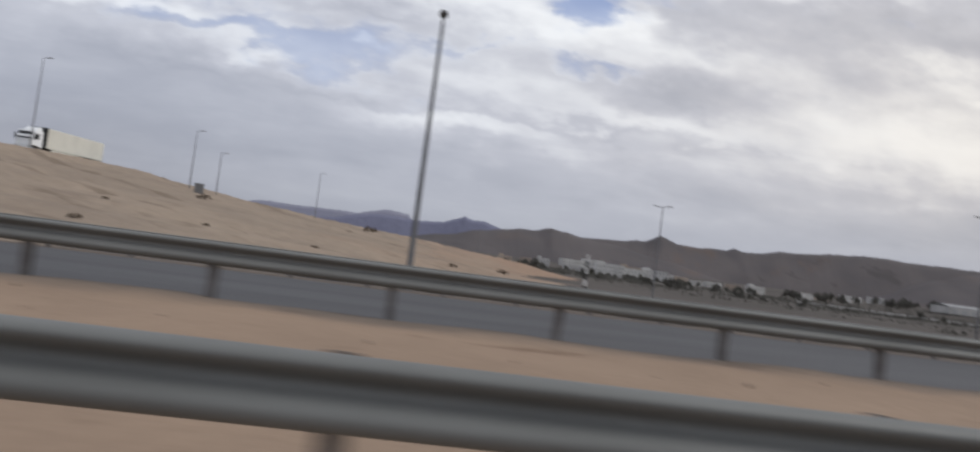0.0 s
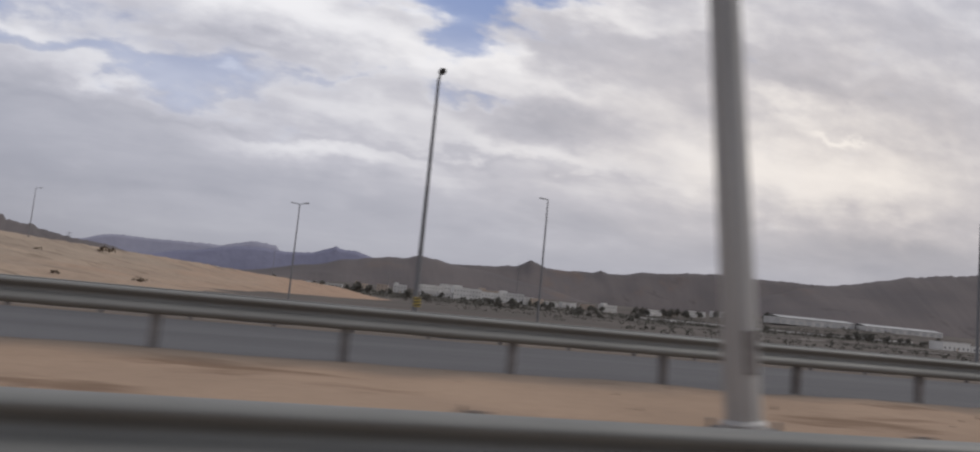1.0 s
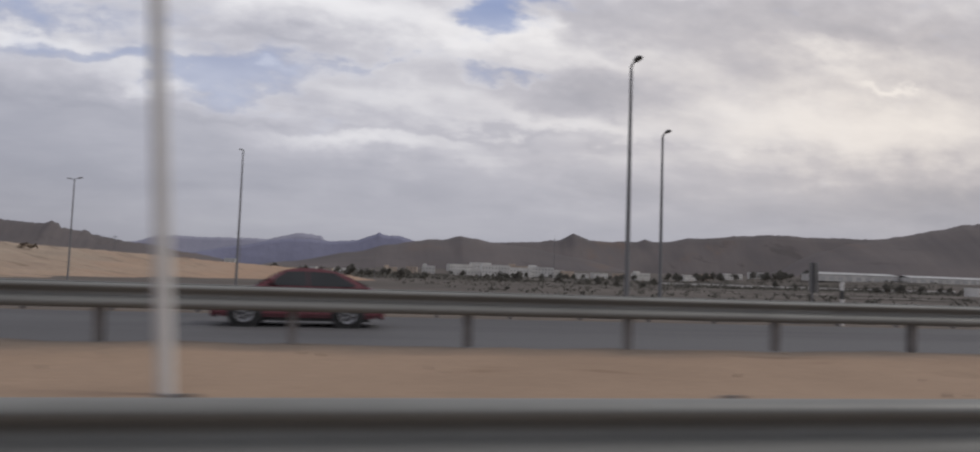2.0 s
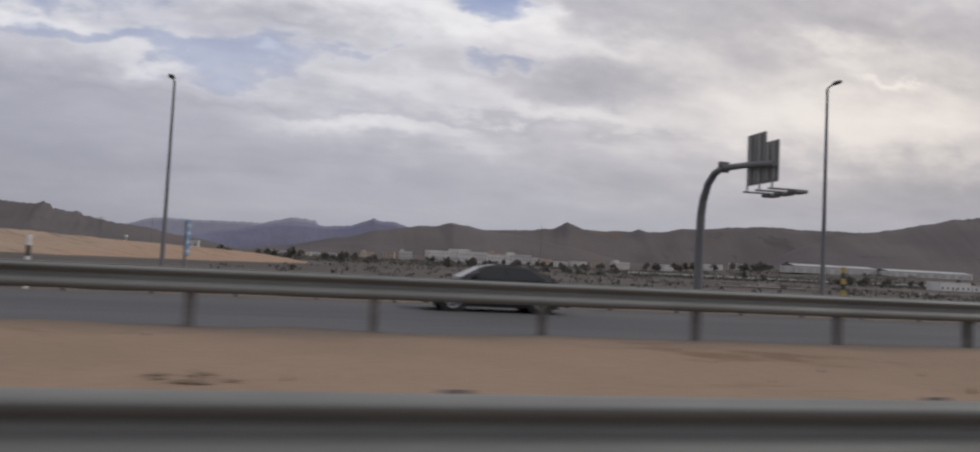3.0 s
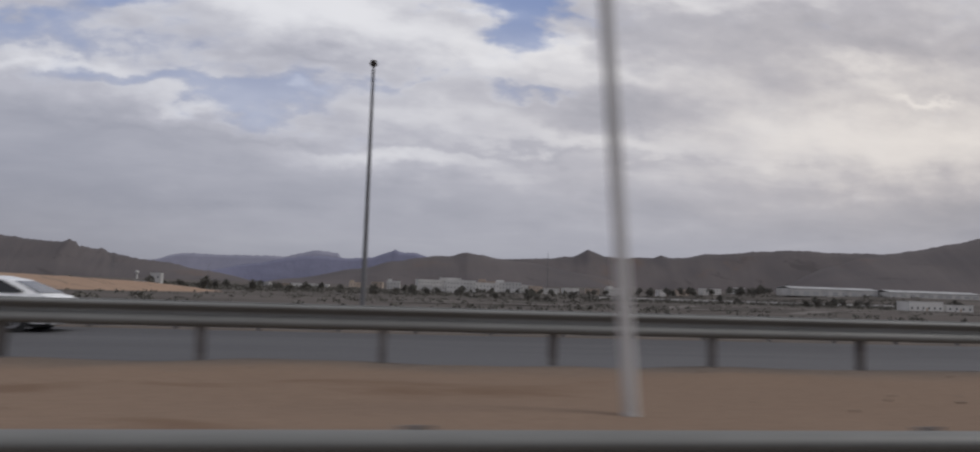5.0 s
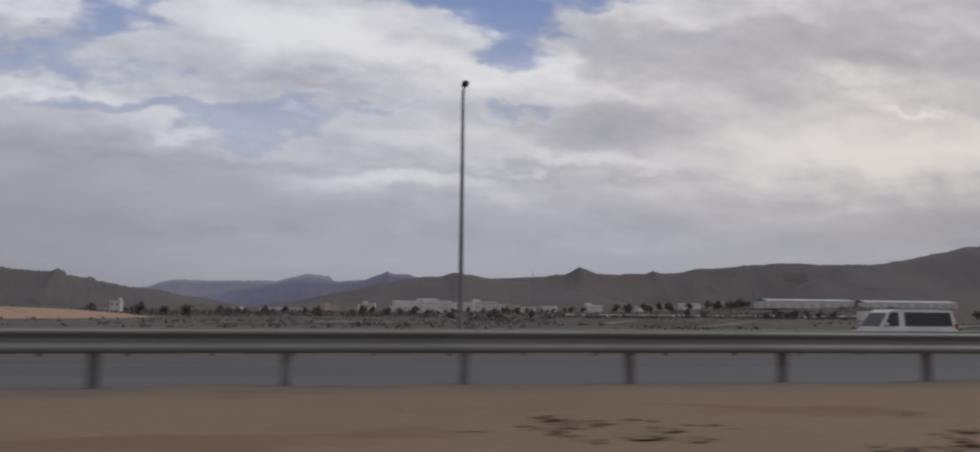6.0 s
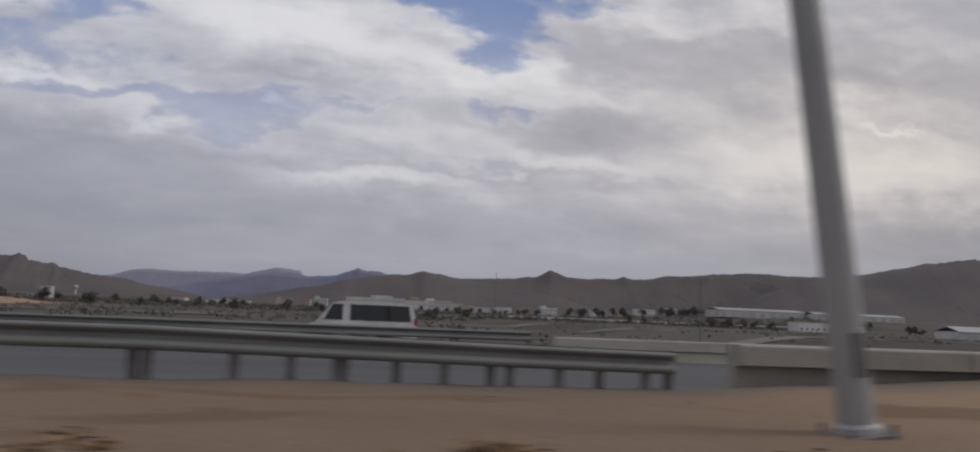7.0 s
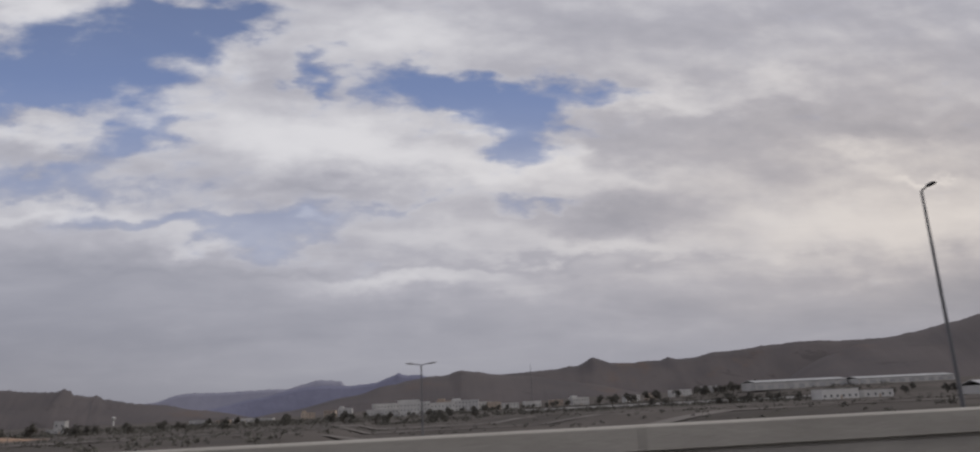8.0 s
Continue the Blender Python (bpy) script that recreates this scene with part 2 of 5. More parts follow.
OLD_CONCRETE = material("stained_concrete", (0.31, 0.288, 0.254), (0.235, 0.218, 0.195), 0.8, 0.92, bump=0.008, bump_scale=20, grain=0.10, stretch=(0.5, 1, 1.6), spots=((0.17, 0.155, 0.14), 0.9, 0.58))
HILL = material("hill_rock", (0.130, 0.116, 0.115), (0.104, 0.095, 0.097), 0.006, 0.98, bump=1.0, bump_scale=0.012, grain=0.10, spots=((0.142, 0.110, 0.096), 0.0028, 0.56), patches=((0.088, 0.080, 0.080), 0.010, 0.60, 0.5, 30))
# both far rocks carry the air's haze as a pale blue-grey base colour
HAZED_PALE_HILL = material("haze_tinted_pale_rock", (0.268, 0.268, 0.328), (0.246, 0.248, 0.307), 0.003, 0.98, bump=3.0, bump_scale=0.02, grain=0.05)
HAZED_FAR_HILL = material("haze_tinted_far_rock", (0.204, 0.208, 0.282), (0.182, 0.186, 0.256), 0.003, 0.98, bump=4.0, bump_scale=0.02, grain=0.06)
GROUND = material("gravel_plain", (0.122, 0.108, 0.098), (0.086, 0.078, 0.071), 0.02, 0.97, bump=0.1, bump_scale=2.0, grain=0.12, spots=((0.088, 0.080, 0.069), 0.06, 0.55))
# leaf colour lightened and greyed to stand in for haze over the plain
LEAF = material("hazed_dry_leaf", (0.120, 0.113, 0.096), (0.096, 0.092, 0.079), 1.5, 0.9, grain=0.2, spread=0.3)
TRACK = material("dusty_track", (0.205, 0.188, 0.172), (0.165, 0.152, 0.140), 0.05, 0.95, bump_scale=0.8, grain=0.10)
WOOD = material("bark", (0.12, 0.10, 0.08), None, 3.0, 0.95)
PLASTER = material("white_plaster", (0.53, 0.52, 0.50), (0.43, 0.42, 0.405), 0.08, 0.9, grain=0.05, spread=0.25)
TAN_PLASTER = material("tan_plaster", (0.40, 0.33, 0.27), (0.33, 0.27, 0.22), 0.08, 0.9, grain=0.05, spread=0.25)
DARK_PANE = material("dusty_pane", (0.16, 0.165, 0.17), None, 2.0, 0.25, grain=0.02)
SHEET_ROOF = material("sheet_roof", (0.36, 0.36, 0.36), (0.31, 0.31, 0.31), 0.05, 0.6, grain=0.04)
DUSTY_WHITE = material("dusty_white_paint", (0.56, 0.55, 0.54), (0.46, 0.45, 0.44), 1.2, 0.4, grain=0.05)
WHITE_CAR = material("white_car_paint", (0.83, 0.84, 0.84), (0.79, 0.80, 0.80), 0.6, 0.25, grain=0.015)
MAROON_CAR = material("maroon_car_paint", (0.15, 0.045, 0.055), (0.12, 0.038, 0.045), 0.6, 0.25, 0.2, grain=0.015)
DARK_CAR = material("dark_car_paint", (0.035, 0.033, 0.034), None, 0.6, 0.3, grain=0.02)
TYRE = material("tyre_rubber", (0.022, 0.022, 0.022), None, 8.0, 0.9)
RIM = material("alloy_rim", (0.35, 0.35, 0.36), None, 8.0, 0.4, 0.8, grain=0.03)
CAR_GLASS = material("tinted_glass", (0.018, 0.020, 0.022), None, 1.0, 0.08, grain=0.0)
RED_LENS = material("red_lens", (0.35, 0.02, 0.02), None, 5.0, 0.2)
CLEAR_LENS = material("clear_lens", (0.6, 0.6, 0.6), None, 5.0, 0.15)
BLACK_TRIM = material("black_trim", (0.02, 0.02, 0.02), None, 5.0, 0.6)
# base blue made paler to include the sky's sheen on the sheet
SIGN_BLUE = material("blue_sign_sheet", (0.15, 0.30, 0.52), (0.12, 0.26, 0.47), 1.0, 0.32, grain=0.02)
SIGN_WHITE = material("white_sign_sheet", (0.70, 0.72, 0.74), None, 1.0, 0.45, grain=0.02)
SIGN_BACK = material("sign_back", (0.20, 0.195, 0.185), (0.16, 0.155, 0.15), 1.5, 0.6, 0.3, grain=0.04)
BLACK_PAINT = material("black_paint", (0.03, 0.03, 0.03), (0.05, 0.05, 0.05), 6.0, 0.6)
WHITE_PAINT = material("white_paint", (0.68, 0.67, 0.65), (0.5, 0.49, 0.47), 6.0, 0.6)
YELLOW_PAINT = material("yellow_paint", (0.42, 0.31, 0.07), None, 6.0, 0.6)
ROCK = material("stone", (0.26, 0.21, 0.165), (0.18, 0.145, 0.115), 3.0, 0.95, grain=0.15, spread=0.4)


# ---------------------------------------------------------------- mesh helpers
def part(name, bm, mat, parent=None, label="", smooth=False):
    me = bpy.data.meshes.new(name)
    if smooth:
        for f in bm.faces:
            f.smooth = True
    bm.to_mesh(me)
    bm.free()
    if mat:
        me.materials.append(mat)
    ob = new(name, me)
    if parent:
        ob.parent = parent
    if label:
        ob["label"] = label
    return ob


def again(name, me, parent, m):
    """One more piece on a mesh that exists already."""
    ob = new(name, me)
    ob.parent = parent
    ob.matrix_basis = m
    return ob


def thing(name, label, category, group="", kind="", at=None):
    ob = new(name)
    ob.empty_display_size = 0.3
    if at is not None:
        ob.matrix_basis = at
    return tagged(ob, label, category, group, kind)


def box(bm, x0, x1, y0, y1, z0, z1, bevel=0.0):
    vs = [bm.verts.new((x, y, z)) for z in (z0, z1) for y in (y0, y1) for x in (x0, x1)]
    fs = [bm.faces.new([vs[i] for i in f]) for f in ((0, 2, 3, 1), (4, 5, 7, 6), (0, 1, 5, 4), (2, 6, 7, 3), (0, 4, 6, 2), (1, 3, 7, 5))]
    if bevel:
        es = list({e for f in fs for e in f.edges})
        bmesh.ops.bevel(bm, geom=es, offset=bevel, segments=1, affect="EDGES")
    return bm


def boxm(*a, **k):
    return box(bmesh.new(), *a, **k)


def tube(bm, rings, n=12, cap=True):
    """A skin over rings (centre, radius, unit across, unit up)."""
    loops = []
    for c, r, u, v in rings:
        c, u, v = Vector(c), Vector(u), Vector(v)
        loops.append([bm.verts.new(c + r * (math.cos(2 * math.pi * i / n) * u + math.sin(2 * math.pi * i / n) * v)) for i in range(n)])
    for p, q in zip(loops, loops[1:]):
        for i in range(n):
            bm.faces.new((p[i], p[(i + 1) % n], q[(i + 1) % n], q[i]))
    if cap:
        bm.faces.new(loops[0][::-1])
        bm.faces.new(loops[-1])
    return bm


def column(x, y, z0, z1, r0, r1, n=12, bm=None):
    bm = bm or bmesh.new()
    return tube(bm, [((x, y, z0), r0, (1, 0, 0), (0, 1, 0)), ((x, y, z1), r1, (1, 0, 0), (0, 1, 0))], n)


def prism(bm, outline, x0, x1):
    """An outline in y, z drawn along x."""
    a = [bm.verts.new((x0, y, z)) for y, z in outline]
    b = [bm.verts.new((x1, y, z)) for y, z in outline]
    n = len(outline)
    for i in range(n):
        bm.faces.new((a[i], a[(i + 1) % n], b[(i + 1) % n], b[i]))
    bm.faces.new(a[::-1])
    bm.faces.new(b)
    bmesh.ops.recalc_face_normals(bm, faces=bm.faces)
    return bm


# ---------------------------------------------------------------- the land
CREST = [(-95, -10, 7.4), (-75, 50, 7.5), (-62, 88, 7.8), (-53, 108, 8.1), (-46, 125, 8.1), (-39, 140, 6.9), (-33, 150, 6.3), (-21.5, 175, 5.4), (0, 205, 4.3),
         (15, 240, 3.2), (31, 280, 2.3), (47, 320, 1.2), (58, 350, -0.4), (66, 370, -2.1)]


def smooth(v, a, b):
    t = min(1.0, max(0.0, (v - a) / (b - a)))
    return t * t * (3 - 2 * t)


def crest_at(x, y):
    """Signed distance to the ramp's crest line (positive on this side of it) and the crest's height there."""
    best = (1e9, 0, 0)
    p = Vector((x, y))
    for (ax, ay, az), (bx, by, bz) in zip(CREST, CREST[1:]):
        a, d = Vector((ax, ay)), Vector((bx - ax, by - ay))
        t = min(1.0, max(0.0, (p - a).dot(d) / d.length_squared))
        off = p - (a + d * t)
        if off.length < best[0]:
            side = 1 if d.x * off.y - d.y * off.x < 0 else -1
            best = (off.length, side, az + (bz - az) * t)
    return best[0] * best[1], best[2]


def rills(x, y, d):
    """Runnels that the rain has cut down the sand slope."""
    v = Vector((y * 0.085 - d * 0.05, x * 0.02, 5.0))
    cut = abs(noise.noise(v) + 0.35 * noise.noise(v * 3.1))
    return -0.55 * max(0.0, 1 - cut / 0.22) * smooth(d, 1.0, 6.0)


def land(x, y):
    """The height of the ground."""
    z = -0.14
    if 24 < y:
        z += -0.45 * smooth(y, 24.5, 34) - 1.6 * smooth(y, 60, 330) + 2.6 * smooth(y, 500, 950) + 10 * smooth(y, 1000, 2400) + 15 * smooth(x, 450, 800) * smooth(y, 500, 1000)
        z += 7.0 * smooth(y, 935, 1040) * smooth(x, 120, 190) * (1 - smooth(x, 400, 520))
        z += 0.25 * noise.noise(Vector((x * 0.05, y * 0.05, 0))) * smooth(y, 36, 70)
    # dry valley under the bridge
    v = smooth(x, 206.5, 214) * (1 - smooth(x, 262, 280))
    z -= 4.6 * v * (1 - smooth(abs(y - 8), 30, 90) * 0.55)
    if -150 < x < 130 and 22 < y < 480:
        d, h = crest_at(x, y)
        if d >= 0:
            fall = h - 0.30 * max(0.0, d - 1.5) ** 0.80 + 0.25 * noise.noise(Vector((x * 0.11, y * 0.11, 3)))
            fall += rills(x, y, d)
            z = max(z, fall) if h > -2 else z
        else:
            z = max(z, h - 0.35 * max(0.0, -d - 11))
    return z


def axis(knots):
    out = []
    for (a, b, step) in knots:
        n = max(1, round((b - a) / step))
        out += [a + (b - a) * i / n for i in range(n)]
    return out + [knots[-1][1]]


def build_ground():
    xs = axis([(-5200, -900, 400), (-900, -160, 60), (-160, -72, 3.5), (-72, 24, 1.4), (24, 80, 2), (80, 130, 3.5), (130, 204, 8), (204, 284, 3), (284, 700, 20), (700, 1600, 60), (1600, 6200, 400)])
    ys = axis([(-4200, -400, 400), (-400, -40, 40), (-40, 24, 4), (24, 60, 1.5), (60, 160, 1.5), (160, 240, 4), (240, 480, 8), (480, 1200, 40), (1200, 5200, 250), (5200, 14000, 1100)])
    verts = [(x, y, land(x, y)) for y in ys for x in xs]
    n = len(xs)
    faces = []
    for j, y in enumerate(ys[:-1]):
        for i, x in enumerate(xs[:-1]):
            a, b, c, d = j * n + i, j * n + i + 1, (j + 1) * n + i + 1, (j + 1) * n + i
            # cut slantwise where the foot of the sand slope runs
            faces += [(a, b, d), (b, c, d)] if -80 < x < 80 and 24 <= y < 240 else [(a, b, c, d)]
    me = bpy.data.meshes.new("ground")
    me.from_pydata(verts, [], faces)
    me.materials.append(GROUND)
    me.materials.append(PALE_SAND)
    for p in me.polygons:
        c = p.center
        p.use_smooth = True
        if -150 < c.x < 120 and 24 < c.y < 420:
            d, h = crest_at(c.x, c.y)
            ragged = 7 * noise.noise(Vector((c.x * 0.05, c.y * 0.05, 8))) + 4 * noise.noise(Vector((c.x * 0.2, c.y * 0.2, 8)))
            apron = h - 0.30 * max(0.0, d - 1.5) ** 0.80 + 0.06 * ragged > -1.0 - 1.6 * smooth(c.y, 60, 330)
            if (d >= 0 and apron and c.y < 396 and c.x + ragged < 72) or (d < 0 and d > -4):
                p.material_index = 1
    tagged(new("ground", me), "wide gravelly desert plain with pale sand slopes", "ground", kind="structure")


build_ground()


def skyline(knots, az):
    """The rise of a ridge at a bearing, eased between its summits and saddles."""
    if az <= knots[0][0]:
        return knots[0][1]
    for (a, ra), (b, rb) in zip(knots, knots[1:]):
        if az <= b:
            t = (az - a) / (b - a)
            return ra + (rb - ra) * (0.45 * t + 0.55 * t * t * (3 - 2 * t))
    return knots[-1][1]


def mountain_range(label, y, knots, mat, seed, depth, rough=0.035, eye=96.0, crag=0.0):
    """A ridge at distance y seen from x = eye; knots: bearing and rise of its summits and saddles."""
    az0, az1 = knots[0][0], knots[-1][0]
    nx, ny = 360, 16
    verts, faces = [], []
    for j in range(ny + 1):
        v = j / ny * 2 - 1
        for i in range(nx + 1):
            az = az0 + (az1 - az0) * i / nx
            shift = 0.016 * noise.noise(Vector((az * 20 + seed, v * 3, 1))) * abs(v) * 3
            rise = skyline(knots, az + shift)
            f = noise.fractal(Vector((az * 40 + seed, v * 0.8, seed)), 0.9, 2.1, 6)
            gully = abs(noise.fractal(Vector((az * 70 + seed, v * 2.6, 9.0)), 0.8, 2.0, 4))
            k = max(0.0, 1 - abs(v)) ** 0.85
            edge = noise.fractal(Vector((az * 190 + seed, v * 14.0, 4.0)), 0.75, 2.1, 4)
            z = rise * y * k * (1 + rough * f + crag * edge) - gully * rise * y * 0.035 * (1 - k)
            verts.append((eye + az * y * (1 + v * depth / y * 0.6), y + v * depth, z - 3))
    for j in range(ny):
        for i in range(nx):
            a = j * (nx + 1) + i
            faces.append((a, a + 1, a + nx + 2, a + nx + 1))
    me = bpy.data.meshes.new("mountain")
    me.from_pydata(verts, [], faces)
    me.materials.append(mat)
    for p in me.polygons:
        p.use_smooth = True
    return tagged(new("mountain", me), label, "mountain", "mountains on the horizon")


BROWN, PURPLE = "bare brown rocky hills on the horizon", "hazy blue-grey mountains beyond the brown hills"
# no haze in the air here: these ridges have it painted into their rock
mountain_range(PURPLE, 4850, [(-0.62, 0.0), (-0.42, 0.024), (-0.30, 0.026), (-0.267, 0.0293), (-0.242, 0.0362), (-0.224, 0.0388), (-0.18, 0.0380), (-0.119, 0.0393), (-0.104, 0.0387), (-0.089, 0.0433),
                              (-0.066, 0.0480), (-0.052, 0.0470), (-0.038, 0.0460), (-0.033, 0.0400), (0.0, 0.034), (0.1, 0.0)], HAZED_PALE_HILL, 4.0, 90, 0.015, 112.0, 0.016)
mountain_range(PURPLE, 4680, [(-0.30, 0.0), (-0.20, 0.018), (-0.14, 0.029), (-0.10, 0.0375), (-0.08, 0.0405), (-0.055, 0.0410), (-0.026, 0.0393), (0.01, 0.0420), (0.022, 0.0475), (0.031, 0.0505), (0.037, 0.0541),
                              (0.044, 0.0510), (0.051, 0.0495), (0.065, 0.0500), (0.076, 0.0465), (0.12, 0.035), (0.22, 0.0)], HAZED_FAR_HILL, 4.0, 80, 0.012, 112.0, 0.014)
mountain_range(BROWN, 3900, [(-0.02, 0.0), (0.08, 0.030), (0.15, 0.044), (0.20, 0.0470), (0.256, 0.0500), (0.274, 0.0533), (0.288, 0.0533), (0.298, 0.0582), (0.309, 0.0640), (0.316, 0.0615), (0.324, 0.0587), (0.333, 0.0556),
                             (0.366, 0.0543), (0.385, 0.0566), (0.404, 0.0560), (0.416, 0.0605), (0.427, 0.0574), (0.447, 0.0575), (0.486, 0.0649), (0.505, 0.0650), (0.56, 0.0708), (0.611, 0.0748), (0.642, 0.0752), (0.674, 0.0738),
                             (0.727, 0.0752), (0.765, 0.0752), (0.85, 0.078), (0.98, 0.05), (1.02, 0.0)], HILL, 11.0, 300, 0.012, 96.0, 0.010)
mountain_range(BROWN, 2650, [(-0.16, 0.0), (-0.08, 0.012), (0.0, 0.027), (0.05, 0.039), (0.088, 0.0459), (0.10, 0.0480), (0.119, 0.0478), (0.142, 0.0539), (0.164, 0.0522), (0.186, 0.0471), (0.229, 0.0440), (0.30, 0.032), (0.46, 0.0)], HILL, 17.0, 300, 0.02)
mountain_range("bare brown hill rising behind the sheds", 1900, [(0.56, 0.0), (0.69, 0.055), (0.74, 0.070), (0.793, 0.0782), (0.826, 0.0837), (0.883, 0.0945), (0.941, 0.1062), (1.021, 0.117), (1.15, 0.132), (1.4, 0.14), (1.9, 0.10), (2.3, 0.0)], HILL, 23.0, 420, 0.012, 96.0, 0.012)
mountain_range("bare brown hill beyond the sandy ramp", 3600, [(-0.90, 0.0), (-0.80, 0.045), (-0.70, 0.066), (-0.55, 0.062), (-0.454, 0.0552), (-0.414, 0.0503), (-0.386, 0.0476), (-0.371, 0.0472), (-0.363, 0.0500), (-0.354, 0.0485), (-0.349, 0.0430), (-0.330, 0.0400),
                                                                (-0.321, 0.0415), (-0.313, 0.0362), (-0.295, 0.0330), (-0.275, 0.0292), (-0.25, 0.0270), (-0.20, 0.018), (-0.10, 0.0)], HILL, 31.0, 300, 0.03, 96.0, 0.03)


# ---------------------------------------------------------------- roads and the strip between them
def strip(name, outline, x0, x1, mat, label, category, step=None, rise=0.0, swell=None):
    """A band along the road: outline in y, z; cut in steps where its surface is uneven."""
    n = max(1, round((x1 - x0) / step)) if step else 1
    verts, faces = [], []
    m = len(outline)
    for i in range(n + 1):
        x = x0 + (x1 - x0) * i / n
        for k, (y, z) in enumerate(outline):
            inner = 0 < k < m - 1
            z = z + (swell(x, y) if swell else 0)
            verts.append((x, y, z + (rise * noise.fractal(Vector((x * 0.45, y * 0.6, 2)), 0.8, 2.1, 4) if rise and inner else 0)))
    for i in range(n):
        for k in range(m - 1):
            a = i * m + k
            faces.append((a, a + m, a + m + 1, a + 1))
    me = bpy.data.meshes.new(name)
    me.from_pydata(verts, [], faces)
    me.materials.append(mat)
    if rise:
        for p in me.polygons:
            p.use_smooth = True
    return tagged(new(name, me), label, category, kind="structure")


END = 205.45                     # where the bridge begins
strip("road", [(-9.5, -0.5), (-9.5, 0), (1.9, 0), (1.9, -0.5)], -260, 520, ASPHALT, "grey asphalt carriageway of a highway", "road")
strip("road", [(11.0, -0.5), (11.0, 0.0), (23.1, -0.06), (23.1, -0.5)], -260, 520, ASPHALT, "grey asphalt carriageway beyond the median", "road")
median = [(1.9, -0.4), (1.9, 0.03), (2.4, 0.12)] + [(2.9 + 0.35 * i, 0.17 + 0.15 * smooth(2.9 + 0.35 * i, 2.9, 5.5)) for i in range(21)] + [(10.35, 0.30), (10.75, 0.17), (11.0, 0.0), (11.0, -0.4)]
strip("median", median, -260, END, SAND, "bare sandy median strip between two guard rails", "ground", 0.5, 0.05,
      lambda x, y: 0.28 * smooth(x, 196.5, 204) * smooth(y, 6.4, 9.2) * (1 - smooth(y, 10.36, 10.9)))
strip("verge", [(23.1, -0.5), (23.1, -0.06), (24.5, -0.10), (26.5, -0.22), (29, -0.3), (29, -0.8)], -260, 206, SAND, "sandy verge beside the carriageway", "ground", 1.0, 0.03)
strip("road", [(33.5, -0.9), (33.5, -0.42), (40.5, -0.45), (40.5, -0.9)], -30, 520, ASPHALT, "grey asphalt service road beside the highway", "road")
for y, dash in ((1.3, 0), (-2.4, 1), (-6.1, 1)):
    z = 0.004
    bm = bmesh.new()
    x = -40.0
    while x < 300:
        far = x + (3.0 if dash else 8.0)
        vs = [bm.verts.new(c) for c in ((x, y - 0.08, z), (far, y - 0.08, z), (far, y + 0.08, z), (x, y + 0.08, z))]
        bm.faces.new(vs)
        x += 12.0 if dash else 8.0
    tagged(part("lane_line", bm, PAINT_LINE), "worn white painted lane line on the asphalt", "road marking", kind="structure")


# ---------------------------------------------------------------- guard rails
def beam_outline(side):
    """The section of a corrugated rail 0.31 m high, its back at y = 0, its waves towards side."""
    pts = [(0.012, 0.0), (0.045, 0.010), (0.070, 0.028), (0.081, 0.050), (0.083, 0.070), (0.078, 0.090), (0.062, 0.112), (0.038, 0.134), (0.014, 0.152), (0.003, 0.166), (0.0, 0.180),
           (0.003, 0.194), (0.016, 0.208), (0.042, 0.224), (0.066, 0.240), (0.080, 0.256), (0.083, 0.270), (0.078, 0.284), (0.062, 0.298), (0.035, 0.307), (0.012, 0.310)]
    front = [(side * y, z) for y, z in pts]
    return front + [(side * (y - 0.006), z) for y, z in pts[::-1]]


def beam_mesh(side, length):
    bm = bmesh.new()
    prism(bm, beam_outline(side), 0, length)
    me = bpy.data.meshes.new("beam")
    ends = [f for f in bm.faces if len(f.verts) > 4]
    bmesh.ops.delete(bm, geom=ends, context="FACES_ONLY")
    for f in bm.faces:
        f.smooth = True
    bm.to_mesh(me)
    bm.free()
    me.materials.append(STEEL)
    return me


def post_mesh(depth, z0):
    """A channel post, open to one side, with its spacer block."""
    bm = bmesh.new()
    h = 0.055
    prism(bm, [(-depth, z0), (depth, z0), (depth, -0.02), (-depth, -0.02)], -h, -h + 0.008)
    box(bm, -h + 0.008, h, -depth, -depth + 0.008, z0, -0.02)
    box(bm, -h + 0.008, h, depth - 0.008, depth, z0, -0.02)
    me = bpy.data.meshes.new("post")
    bm.to_mesh(me)
    bm.free()
    me.materials.append(POST)
    return me


